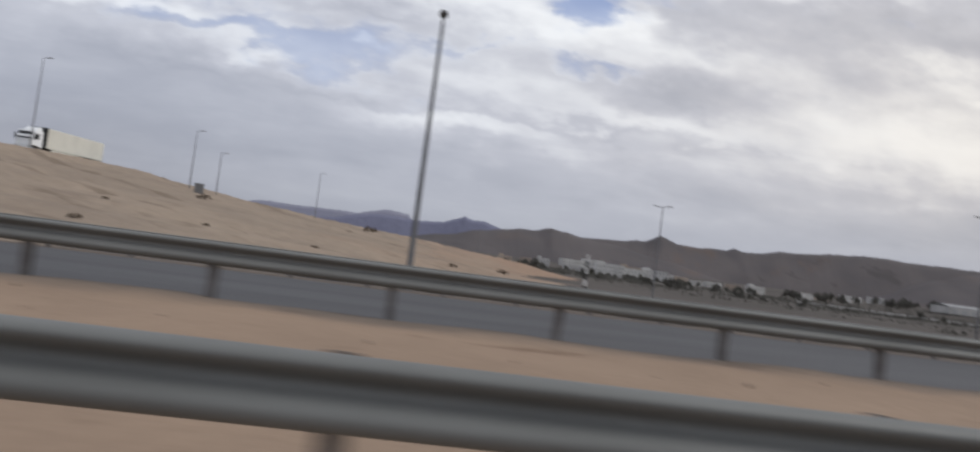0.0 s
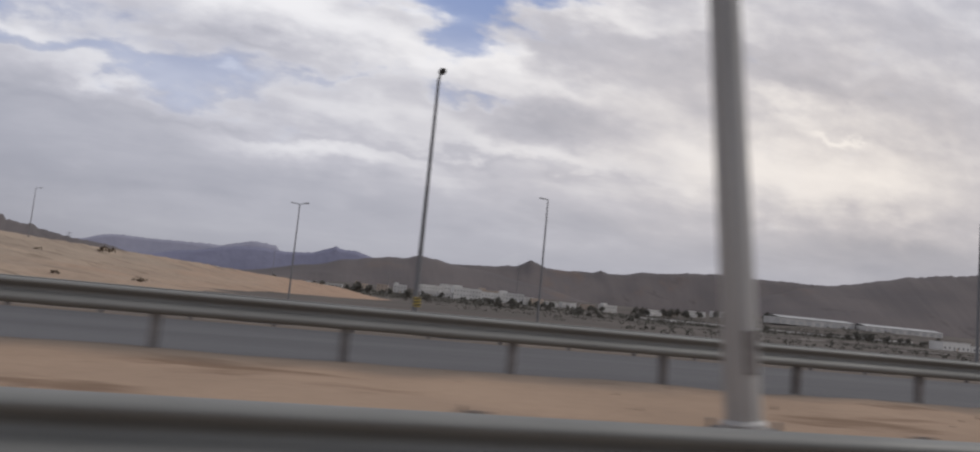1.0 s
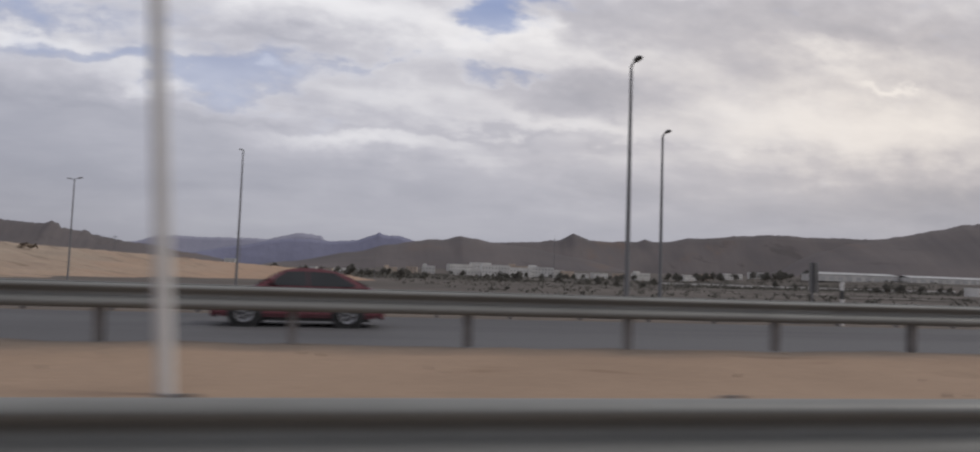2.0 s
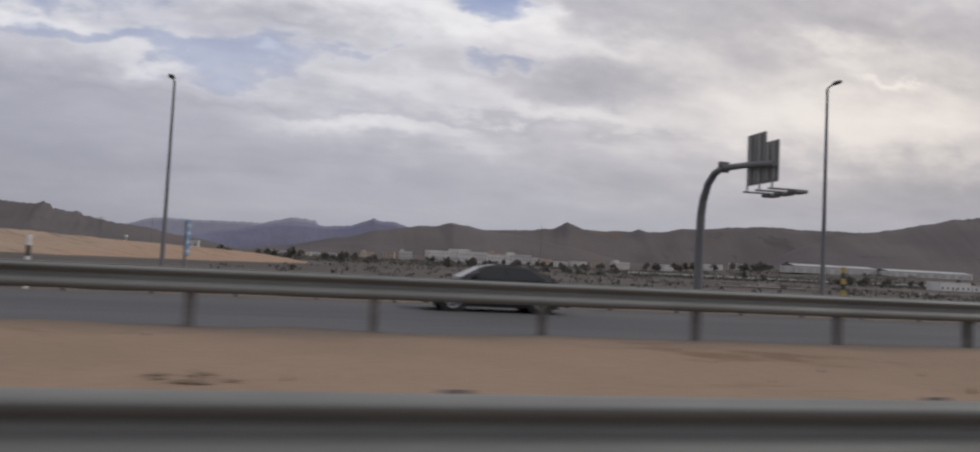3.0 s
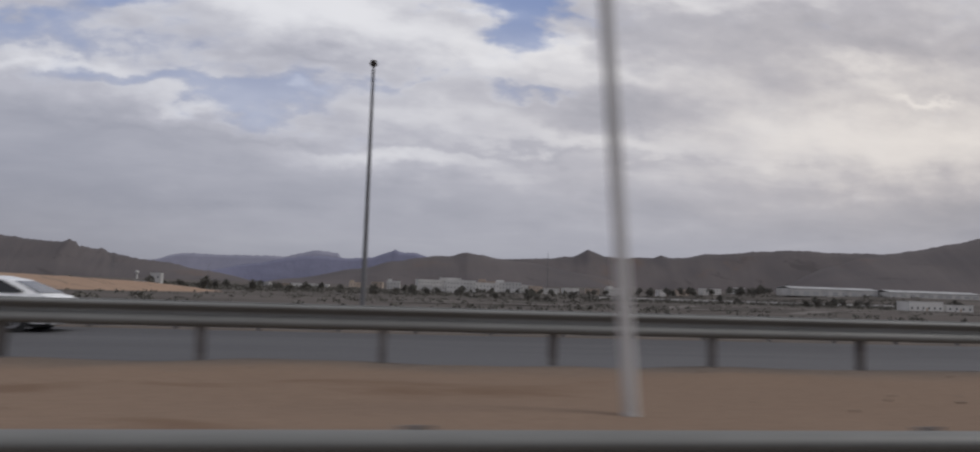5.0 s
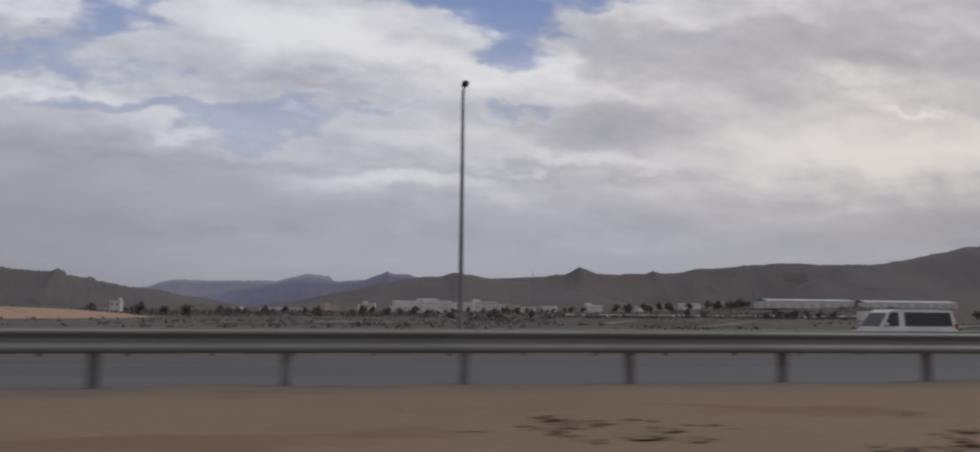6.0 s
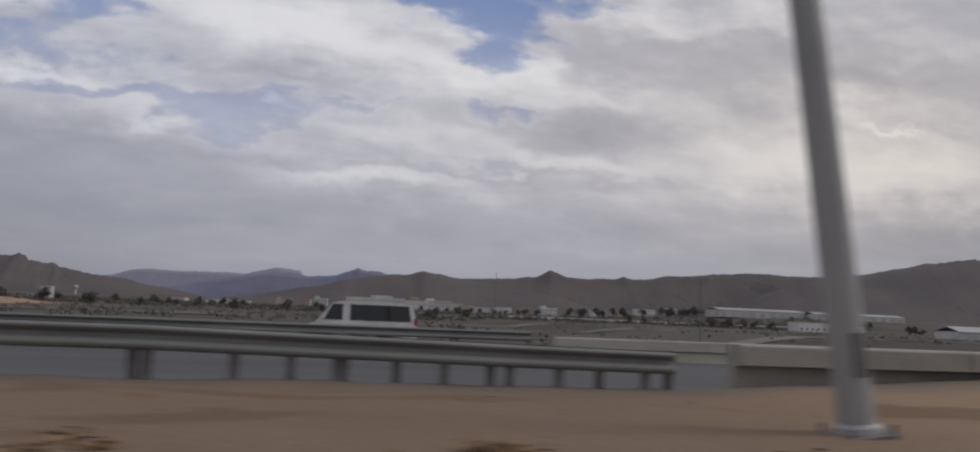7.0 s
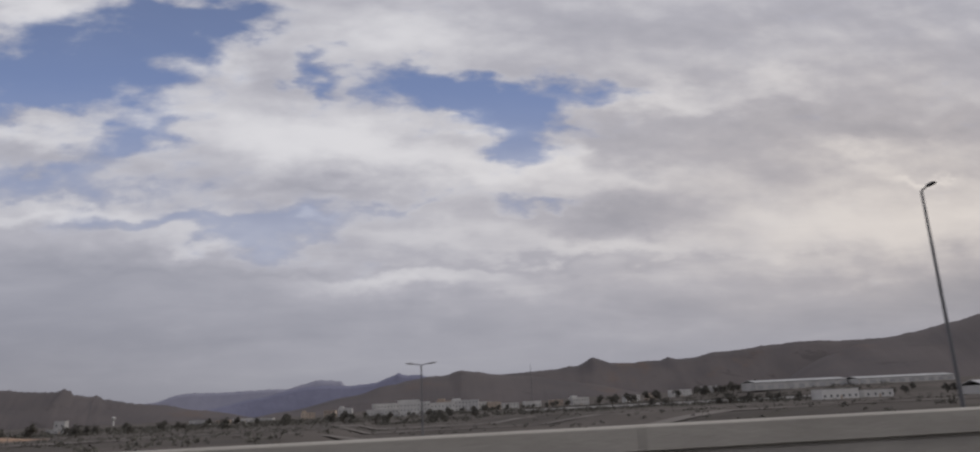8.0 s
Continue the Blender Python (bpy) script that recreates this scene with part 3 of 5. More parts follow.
def guard_rail(label, x0, x1, y, top, pitch, phase, both, foot, near, extra=()):
    """A line of corrugated rails on posts. top: the height of its upper edge as a function of x. both: rails on both sides of the posts."""
    rail = thing("guard_rail", label, "guard rail", "guard rails along the highway")
    sides = (-1, 1) if both else (near,)
    meshes = {(s, n): beam_mesh(s, n * pitch) for s in sides for n in (1, 2)}
    block = {s: boxm(-0.05, 0.05, min(0, s * 0.09), max(0, s * 0.09), -0.27, -0.05, 0.008) for s in sides}
    blocks = {}
    for s in sides:
        me = bpy.data.meshes.new("spacer_block")
        block[s].to_mesh(me)
        block[s].free()
        me.materials.append(POST)
        blocks[s] = me
    pm = post_mesh(0.06, foot)
    k0 = math.ceil((x0 - phase) / pitch)
    k = k0
    for x in extra:
        p = again("post", pm, rail, pose(x, y, top(x), 0, random.gauss(0, 0.8), 0))
    while phase + k * pitch <= x1:
        x = phase + k * pitch
        p = again("post", pm, rail, pose(x, y, top(x), random.gauss(0, 0.5), random.gauss(0, 0.9), 0))
        for s in sides:
            again("spacer_block", blocks[s], p, pose(0, s * 0.06, 0))
        if (k - k0) % 2 == 0 and x + pitch <= x1:
            lean = math.degrees(math.atan2(top(x + 2 * pitch) - top(x), 2 * pitch))
            for s in sides:
                again("beam", meshes[s, 2 if x + 1.9 * pitch <= x1 else 1], rail, pose(x, y + s * 0.15, top(x) - 0.31, 0, -lean, 0))
        k += 1
    return rail


PITCH = 2.38
guard_rail("galvanised corrugated steel guard rail at the road's edge", -14, 197.3, 3.1, lambda x: 0.86 - 0.10 * smooth(x, 5, 110) - 0.05 * smooth(x, 138, 165), PITCH, 2.1, False, -0.75, -1)
guard_rail("double-sided corrugated steel guard rail across the median", -30, 197.3, 10.3, lambda x: 1.055 - 0.08 * smooth(x, 165, 192) - 0.17 * smooth(x, 192, 197.3), PITCH, 2.1, True, -0.75, -1,
           [189.94, 191.2, 191.9, 192.6, 193.3, 193.95, 194.6, 195.6, 196.2, 196.9])
guard_rail("corrugated steel guard rail along the far road edge", -90, 199.0, 23.5, lambda x: 0.77, PITCH, 1.0, False, -1.0, -1)


# ---------------------------------------------------------------- the bridge
def parapet(label, x0, x1, y, top, near, low=-0.75):
    """A concrete parapet in lengths, with a stepped face, on its deck edge."""
    wall = thing("bridge_parapet", label, "parapet", "bridge parapets")
    x = x0
    n = 0
    while x < x1 - 0.1:
        far = min(x1, x + 6.0)
        s = near
        bm = bmesh.new()
        prism(bm, [(y + s * 0.18, top), (y + s * 0.20, top - 0.02), (y + s * 0.20, top - 0.33), (y + s * 0.10, top - 0.345), (y - s * 0.16, top - 0.345), (y - s * 0.16, top)], x + 0.012, far - 0.012)
        part("coping", bm, CONCRETE, wall)
        bm = bmesh.new()
        prism(bm, [(y + s * 0.10, top - 0.345), (y + s * 0.10, top - 0.385), (y + s * 0.15, top - 0.39), (y + s * 0.15, top - 0.68), (y + s * 0.17, top - 0.70), (y + s * 0.17, top - 0.985), (y - s * 0.16, top - 0.985), (y - s * 0.16, top - 0.345)], x + 0.006, far - 0.006)
        part("fascia", bm, CONCRETE, wall)
        x = far
        n += 1
    return wall


def ground_wall(label, x0, x1, y, top):
    wall = thing("concrete_barrier", label, "barrier")
    x = x0
    while x < x1 - 0.1:
        far = min(x1, x + 4.0)
        bm = bmesh.new()
        prism(bm, [(y - 0.20, top - 0.02), (y - 0.18, top), (y + 0.18, top), (y + 0.20, top - 0.02), (y + 0.20, top - 0.9), (y + 0.02, top - 0.9), (y + 0.02, top - 0.33), (y - 0.20, top - 0.30)], x + 0.01, far - 0.01)
        part("barrier_block", bm, OLD_CONCRETE, wall)
        x = far
    return wall


ground_wall("pale concrete barrier closing the end of the guard rail", 198.4, END, 10.45, 0.985)
parapet("concrete bridge parapet with a stepped weathered face", END, 300, 10.45, 0.985, -1)
parapet("concrete bridge parapet of the near deck", 205.88, 300, 2.9, 0.745, 1)
ground_wall("concrete barrier at the near road's edge before the bridge", 199.0, 205.38, 2.9, 0.70)
parapet("low concrete parapet on the bridge's outer edge", 199.4, 300, 23.6, 0.62, -1)
for y0, y1 in ((-9.5, 3.25), (10.3, 23.8)):
    tagged(part("bridge_deck", boxm(206.2, 300, y0 + 0.2, y1 - 0.2, -1.25, -0.51), CONCRETE), "concrete bridge deck under the carriageway", "bridge", kind="structure")
wall = thing("abutment_wall", "pale concrete wall across the median at the bridge end", "wall", kind="structure")
part("coping", boxm(205.38, 205.86, 2.62, 10.25, 0.655, 0.95, 0.02), CONCRETE, wall)
part("wall_face", boxm(205.48, 205.75, 2.70, 10.25, -4.6, 0.653), CONCRETE, wall)


# ---------------------------------------------------------------- lamps and poles
def lamp_head(arm, hx, hy, z, length, drop=0.0):
    """A flat cobra head at the end of an arm that points along (hx, hy)."""
    bm = bmesh.new()
    d = Vector((hx, hy, 0.10)).normalized()
    side = Vector((-hy, hx, 0)).normalized()
    up = side.cross(d) * -1 if side.cross(d).z < 0 else side.cross(d)
    o = Vector((hx * length, hy * length, z))
    rows = [(0.0, 0.06, 0.05), (0.12, 0.12, 0.075), (0.38, 0.16, 0.085), (0.60, 0.12, 0.06), (0.66, 0.05, 0.03)]
    loops = []
    for s, w, h in rows:
        c = o + d * s
        loops.append([bm.verts.new(c + side * w * a + up * h * b) for a, b in ((-1, -0.5), (1, -0.5), (0.8, 0.7), (-0.8, 0.7))])
    for p, q in zip(loops, loops[1:]):
        for i in range(4):
            bm.faces.new((p[i], p[(i + 1) % 4], q[(i + 1) % 4], q[i]))
    bm.faces.new(loops[0][::-1])
    bm.faces.new(loops[-1])
    bmesh.ops.recalc_face_normals(bm, faces=bm.faces)
    return bm


def street_lamp(x, y, z0, height, arms, label, r0=0.12, r1=0.06, reach=0.42, group="street lamps along the highway", name="street_lamp"):
    """A tapered steel column with a base plate, a bent arm and a head for each arm direction."""
    lamp = thing(name, label, "street lamp", group, at=pose(x, y, z0))
    bm = column(0, 0, 0.02, height * 0.5, r0, (r0 + r1) / 2, 12)
    column(0, 0, height * 0.5, height, (r0 + r1) / 2, r1, 12, bm)
    part("column", bm, POLE, lamp, smooth=False)
    bm = boxm(-r0 * 1.9, r0 * 1.9, -r0 * 1.9, r0 * 1.9, -0.05, 0.05, 0.01)
    part("base_plate", bm, POST, lamp)
    for a in range(4):
        c, s = math.cos(a * math.pi / 2 + 0.78), math.sin(a * math.pi / 2 + 0.78)
        part("bolt", column(c * r0 * 2.1, s * r0 * 2.1, 0.05, 0.10, 0.018, 0.018, 6), POST, lamp)
    for hx, hy in arms:
        bm = bmesh.new()
        rings = []
        for i in range(7):
            t = i / 6
            ang = t * math.pi / 2 * 0.94
            px = reach * (1 - math.cos(ang)) if t < 1 else reach
            pz = height + 0.16 * math.sin(ang)
            d = Vector((hx * math.sin(ang), hy * math.sin(ang), max(0.05, math.cos(ang)))).normalized()
            side = Vector((-hy, hx, 0)).normalized()
            rings.append(((hx * px, hy * px, pz - 0.02), r1 * (1 - 0.35 * t), side, side.cross(d)))
        tube(bm, rings, 8)
        bmesh.ops.recalc_face_normals(bm, faces=bm.faces)
        arm = part("arm", bm, POLE, lamp)
        part("lamp_head", lamp_head(arm, hx, hy, height + 0.15, reach - 0.06), SIGN_BACK, arm, "grey flat lamp head")
    return lamp


GREY_LAMP = "tall grey steel street lamp with one short arm"
for x, y, h, d in ((-0.15, 27.5, 10.0, -1), (32.65, 30.9, 10.8, -1), (67.0, 29.8, 10.75, -1), (73.6, 41.1, 10.2, -1), (105.8, 32.5, 11.0, -1),
                   (137.3, 31.9, 10.9, -1), (168.9, 31.4, 11.1, -1), (246.2, 32.0, 11.0, -1)):
    z = land(x, y)
    street_lamp(x, y, z, h - z - 0.28, [(0, d)], GREY_LAMP)
for x, y, top, arms in ((47.5, 58.3, 10.25, [(-0.3, 0.95)]), (27.7, 83.6, 9.9, [(-0.8, 0.6), (0.8, -0.6)]),
                        (-35.2, 117.0, 14.9, [(1, 0)]), (-33.9, 127.3, 13.0, [(0.8, 0.6)]), (-53.6, 106.5, 20.6, [(1, 0)]), (-22.3, 163.4, 14.9, [(1, 0)]),
                        (22.0, 262.0, 11.5, [(0.8, 0.6)]), (222.6, 59.0, 5.0, [(-1, 0.1), (1, -0.1)]), (70.0, 330.0, 9.5, [(-1, 0), (1, 0)])):
    z = land(x, y)
    street_lamp(x, y, z, top - z - 0.12, arms, "slim grey street lamp beside a side road" if len(arms) == 1 else "street lamp with two arms beside a side road", 0.10, 0.05, 0.6, "street lamps on the side roads")


def median_mast(x, y, z0):
    """A thick tapered lamp mast in the median, with a flanged foot."""
    mast = thing("lamp_mast", "thick grey tapered steel lamp mast in the sand", "lamp mast", "masts in the median", at=pose(x, y, z0, 0, -7.0, 0))
    bm = bmesh.new()
    tube(bm, [((0, 0, z), r, (1, 0, 0), (0, 1, 0)) for z, r in ((0.03, 0.165), (2.0, 0.155), (5.0, 0.138), (9.0, 0.115), (13.5, 0.085))], 12)
    part("column", bm, MAST, mast)
    part("foot_flange", boxm(-0.24, 0.24, -0.24, 0.24, -0.06, 0.045, 0.012), POST, mast, "dark rusty steel foot plate")
    bm = bmesh.new()
    tube(bm, [((0, 0, z), r, (1, 0, 0), (0, 1, 0)) for z, r in ((0.045, 0.215), (0.10, 0.205), (0.13, 0.172))], 12)
    part("foot_collar", bm, MAST, mast)
    for a in range(4):
        c, s = math.cos(a * math.pi / 2 + 0.785) * 0.30, math.sin(a * math.pi / 2 + 0.785) * 0.30
        part("anchor_bolt", column(c, s, 0.04, 0.12, 0.022, 0.022, 6), POST, mast)
    part("hatch", boxm(-0.07, 0.07, -0.168, -0.150, 0.55, 0.95, 0.006), POST, mast)
    for d in (-1, 1):
        bm = bmesh.new()
        tube(bm, [((0, 0, 13.4), 0.06, (1, 0, 0), (0, 0, 1)), ((0, d * 1.0, 13.7), 0.05, (1, 0, 0), (0, 0, 1)), ((0, d * 2.2, 13.85), 0.04, (1, 0, 0), (0, 0, 1))], 8)
        bmesh.ops.recalc_face_normals(bm, faces=bm.faces)
        arm = part("arm", bm, MAST, mast)
        part("lamp_head", lamp_head(arm, 0, d, 13.85, 2.1), SIGN_BACK, arm, "grey flat lamp head")
    return mast


MAST = material("mast_paint", (0.34, 0.335, 0.325), (0.27, 0.265, 0.26), 1.2, 0.55, 0.15, grain=0.05, stretch=(1, 1, 0.25))
for x, y in ((31.65, 6.12), (117.6, 6.5), (197.2, 6.15)):
    median_mast(x, y, 0.32)


def flag_pole(x, y):
    """A slim pale pole on a small plinth."""
    pole = thing("flagpole", "slim pale painted metal pole standing in the median", "pole", "slim poles in the median", at=pose(x, y, 0.26, 0, -4.5, 0))
    bm = bmesh.new()
    tube(bm, [((0, 0, z), r, (1, 0, 0), (0, 1, 0)) for z, r in ((0.06, 0.060), (3.0, 0.055), (7.0, 0.042))], 10)
    part("shaft", bm, PALE_POLE, pole)
    part("plinth", boxm(-0.12, 0.12, -0.12, 0.12, -0.20, 0.03, 0.02), OLD_CONCRETE, pole)
    part("collar", column(0, 0, 0.03, 0.10, 0.072, 0.066, 10), PALE_POLE, pole)
    bm = bmesh.new()
    bmesh.ops.create_icosphere(bm, subdivisions=2, radius=0.06, matrix=Matrix.Translation((0, 0, 7.05)))
    part("finial", bm, PALE_POLE, pole)


for x in (8.9, 53.85, 76.0, 98.81, 139.7, 161.8, 184.1):
    flag_pole(x, 5.9)


# ---------------------------------------------------------------- signs and markers
def sign_gantry(x, y):
    """A bent tube that carries two blue panels over the far carriageway, lit from brackets below."""
    g = thing("cantilever_sign", "grey bent-tube gantry with blue direction panels", "road sign", at=pose(x, y, -0.3))
    bm = bmesh.new()
    pts = [(0.0, 0.0), (0.0, 2.5), (-0.05, 4.6), (-0.25, 5.4), (-0.70, 6.15), (-1.35, 6.62), (-2.1, 6.78), (-4.4, 6.66), (-6.5, 6.48)]
    rings = []
    for i, (py, pz) in enumerate(pts):
        a, b = pts[max(0, i - 1)], pts[min(len(pts) - 1, i + 1)]
        d = Vector((0, b[0] - a[0], b[1] - a[1])).normalized()
        rings.append(((0, py, pz), 0.24 - 0.014 * i, (1, 0, 0), Vector((1, 0, 0)).cross(d)))
    tube(bm, rings, 12)
    bmesh.ops.recalc_face_normals(bm, faces=bm.faces)
    part("bent_tube", bm, POLE, g)
    part("base_plate", boxm(-0.4, 0.4, -0.4, 0.4, -0.1, 0.06, 0.02), POST, g)
    part("splice_collar", boxm(-0.26, 0.26, -2.3, -2.1, 6.56, 7.08, 0.03), POST, g)
    for y0, y1, z0, z1 in ((-5.35, -3.85, 5.75, 8.10), (-6.35, -5.38, 5.75, 7.58)):
        panel = part("sign_panel", boxm(0.27, 0.33, y0, y1, z0, z1, 0.01), SIGN_BACK, g)
        part("blue_face", boxm(0.332, 0.338, y0 + 0.03, y1 - 0.03, z0 + 0.03, z1 - 0.03), SIGN_BLUE, panel, "blue reflective face with white lines")
        w = y1 - y0
        for k in range(4):
            zc = z0 + 0.35 + k * (z1 - z0 - 0.6) / 3.4
            part("text_bar", boxm(0.340, 0.343, y0 + 0.15 + 0.1 * (k % 2), y1 - 0.25 - 0.2 * (k % 3), zc, zc + 0.11), SIGN_WHITE, panel)
        for q in (0.25, 0.75):
            part("stiffener", boxm(0.20, 0.268, y0 + w * q - 0.04, y0 + w * q + 0.04, z0 + 0.1, z1 - 0.1), MAST, panel)
    for py in (-4.0, -5.0, -6.0):
        arm = part("light_bracket", boxm(0.05, 1.75, py - 0.04, py + 0.04, 5.42, 5.50), SIGN_BACK, g)
        part("hanger", boxm(0.20, 0.26, py - 0.04, py + 0.04, 5.50, 5.80), MAST, arm)
        part("floodlight", boxm(1.15, 1.78, py - 0.34, py + 0.34, 5.30, 5.46, 0.03), SIGN_BACK, arm, "dark flat floodlight")
    return g


sign_gantry(100.58, 35.15)


def striped_post(x, y, z0, height, disc, r=0.055, label="black and white striped marker post by the guard rail", yellow=False):
    post = thing("marker_post", label, "marker post", "marker posts", at=pose(x, y, z0))
    n = 9 if height > 1.8 else 5
    h = height / n
    for k in range(n):
        part("band", column(0, 0, k * h - (0.25 if k == 0 else 0), (k + 1) * h, r, r, 10), (YELLOW_PAINT if yellow else WHITE_PAINT) if k % 2 == 0 else BLACK_PAINT, post)
    if disc:
        bm = bmesh.new()
        tube(bm, [((-0.062, 0, height - 0.33), 0.34, (0, 1, 0), (0, 0, 1)), ((-0.05, 0, height - 0.33), 0.36, (0, 1, 0), (0, 0, 1)), ((-0.038, 0, height - 0.33), 0.34, (0, 1, 0), (0, 0, 1))], 24)
        bmesh.ops.recalc_face_normals(bm, faces=bm.faces)
        d = part("disc", bm, SIGN_BACK, post, "round grey metal sign back")
        part("clamp", boxm(-0.10, -0.064, -0.09, 0.09, height - 0.45, height - 0.22), BLACK_TRIM, d)
    return post


striped_post(112.9, 9.15, 0.29, 2.25, True)
striped_post(112.95, 23.95, -0.10, 1.95, False, 0.075, "black and white striped marker post on the far verge")
striped_post(7.0, 29.9, -0.3, 2.3, False, 0.06, "faded black and white striped marker post on the far verge")
striped_post(101.0, 24.6, -0.1, 1.9, False, 0.08, "black and yellow striped marker post on the far verge", True)
striped_post(73.4, 24.6, -0.1, 1.6, False, 0.07, "black and white striped marker post on the far verge")


def chevron_board(x, y):
    """A small hazard board with slanting bars on a short post."""
    z = land(x, y)
    b = thing("hazard_board", "small yellow and black striped hazard board beside a lamp", "road sign", at=pose(x, y, z))
    part("post", column(0, 0.05, -0.2, 1.6, 0.03, 0.03, 8), POLE, b)
    board = part("board", boxm(-0.15, 0.15, -0.012, 0.012, 1.20, 1.60, 0.006), YELLOW_PAINT, b)
    for k in range(3):
        bm = bmesh.new()
        zk = 1.215 + 0.13 * k
        pts = [(-0.14, zk), (-0.14, zk + 0.06), (0.14, zk + 0.12), (0.14, zk + 0.06)]
        lo, hi = ([bm.verts.new((px, d, pz)) for px, pz in pts] for d in (-0.019, -0.0135))
        bm.faces.new(lo)
        bm.faces.new(hi[::-1])
        for a in range(4):
            bm.faces.new((lo[a], hi[a], hi[(a + 1) % 4], lo[(a + 1) % 4]))
        bmesh.ops.recalc_face_normals(bm, faces=bm.faces)
        part("black_bar", bm, BLACK_PAINT, board)
    return b


chevron_board(32.55, 29.9)


def blue_board(x, y):
    b = thing("information_sign", "small blue sign board on a grey post", "road sign", at=pose(x, y, land(x, y)))
    part("post", column(0, 0, -0.2, 2.9, 0.05, 0.05, 8), POLE, b)
    p = part("board", boxm(0.055, 0.085, -0.35, 0.35, 1.5, 2.9, 0.01), SIGN_BACK, b)
    part("blue_face", boxm(0.087, 0.092, -0.33, 0.33, 1.52, 2.88), SIGN_BLUE, p, "blue face with white bars")
    for z in (1.65, 2.0, 2.35, 2.65):
        part("text_bar", boxm(0.094, 0.097, -0.25, 0.25, z, z + 0.10), SIGN_WHITE, p)


blue_board(76.6, 31.0)
cab = thing("utility_cabinet", "grey steel utility cabinet on the sandy crest", "cabinet", at=pose(-31.8, 110.2, land(-31.8, 110.2), 0, 0, 20) @ Matrix.Scale(0.7, 4))
part("body", boxm(-0.9, 0.9, -0.5, 0.5, -0.2, 1.9, 0.03), POST, cab)
part("lid", boxm(-0.98, 0.98, -0.58, 0.58, 1.9, 2.0, 0.02), POST, cab)
part("door", boxm(-0.8, -0.03, -0.53, -0.502, 0.1, 1.75, 0.01), POLE, cab)
part("door", boxm(0.03, 0.8, -0.53, -0.502, 0.1, 1.75, 0.01), POLE, cab)


# ---------------------------------------------------------------- vehicles
def wheel(car, x, y, r, w):
    t = bmesh.new()
    s = 1 if y > 0 else -1
    tube(t, [((x, y - s * w, r), r * 0.93, (1, 0, 0), (0, 0, 1)), ((x, y - s * w * 0.9, r), r, (1, 0, 0), (0, 0, 1)), ((x, y - s * w * 0.1, r), r, (1, 0, 0), (0, 0, 1)), ((x, y, r), r * 0.92, (1, 0, 0), (0, 0, 1))], 20)
    bmesh.ops.recalc_face_normals(t, faces=t.faces)
    tyre = part("wheel", t, TYRE, car, smooth=False)
    b = bmesh.new()
    tube(b, [((x, y - s * 0.02, r), r * 0.66, (1, 0, 0), (0, 0, 1)), ((x, y + s * 0.012, r), r * 0.60, (1, 0, 0), (0, 0, 1)), ((x, y - s * 0.004, r), r * 0.42, (1, 0, 0), (0, 0, 1))], 16)
    bmesh.ops.recalc_face_normals(b, faces=b.faces)
    part("rim", b, RIM, tyre)
    for k in range(5):
        a = k * 2 * math.pi / 5
        q = bmesh.new()
        c, d = math.cos(a), math.sin(a)
        p0, p1, n = Vector((x + c * r * 0.1, y, r + d * r * 0.1)), Vector((x + c * r * 0.58, y, r + d * r * 0.58)), Vector((-d, 0, c)) * r * 0.08
        vs = [q.verts.new(v + Vector((0, s * o, 0))) for o in (0.0, 0.02) for v in (p0 - n, p1 - n, p1 + n, p0 + n)]
        for f in ((0, 1, 2, 3), (7, 6, 5, 4), (0, 4, 5, 1), (1, 5, 6, 2), (2, 6, 7, 3), (3, 7, 4, 0)):
            q.faces.new([vs[i] for i in f])
        part("spoke", q, RIM, tyre)


def skin(bm, lower, upper, w_low, w_up, round_low=0.06):
    """A shell between a lower and an upper side outline of equal counts (x, z): vertical sides that lean in from w_low to w_up."""
    n = len(lower)
    rows = []
    for s in (-1, 1):
        rows.append([bm.verts.new((x, s * w_low, z)) for x, z in lower])
        rows.append([bm.verts.new((x, s * w_up, z)) for x, z in upper])
    a0, a1, b0, b1 = rows
    for i in range(n - 1):
        bm.faces.new((a0[i], a0[i + 1], a1[i + 1], a1[i]))
        bm.faces.new((b0[i], b1[i], b1[i + 1], b0[i + 1]))
        bm.faces.new((a1[i], a1[i + 1], b1[i + 1], b1[i]))
        bm.faces.new((a0[i], b0[i], b0[i + 1], a0[i + 1]))
    bm.faces.new((a0[0], a1[0], b1[0], b0[0]))
    bm.faces.new((a0[-1], b0[-1], b1[-1], a1[-1]))
    bmesh.ops.recalc_face_normals(bm, faces=bm.faces)
    bmesh.ops.bevel(bm, geom=[e for e in bm.edges if e.calc_face_angle(0) > 0.35], offset=round_low, segments=2, affect="EDGES", clamp_overlap=True)
    return bm


def panel(pts, y, thick):
    """A flat side pane from its outline in x, z, leaning as its y function says."""
    bm = bmesh.new()
    a = [bm.verts.new((x, y(z), z)) for x, z in pts]
    b = [bm.verts.new((x, y(z) + thick, z)) for x, z in pts]
    n = len(pts)
    bm.faces.new(a)
    bm.faces.new(b[::-1])
    for i in range(n):
        bm.faces.new((a[i], b[i], b[(i + 1) % n], a[(i + 1) % n]))
    bmesh.ops.recalc_face_normals(bm, faces=bm.faces)
    return bm


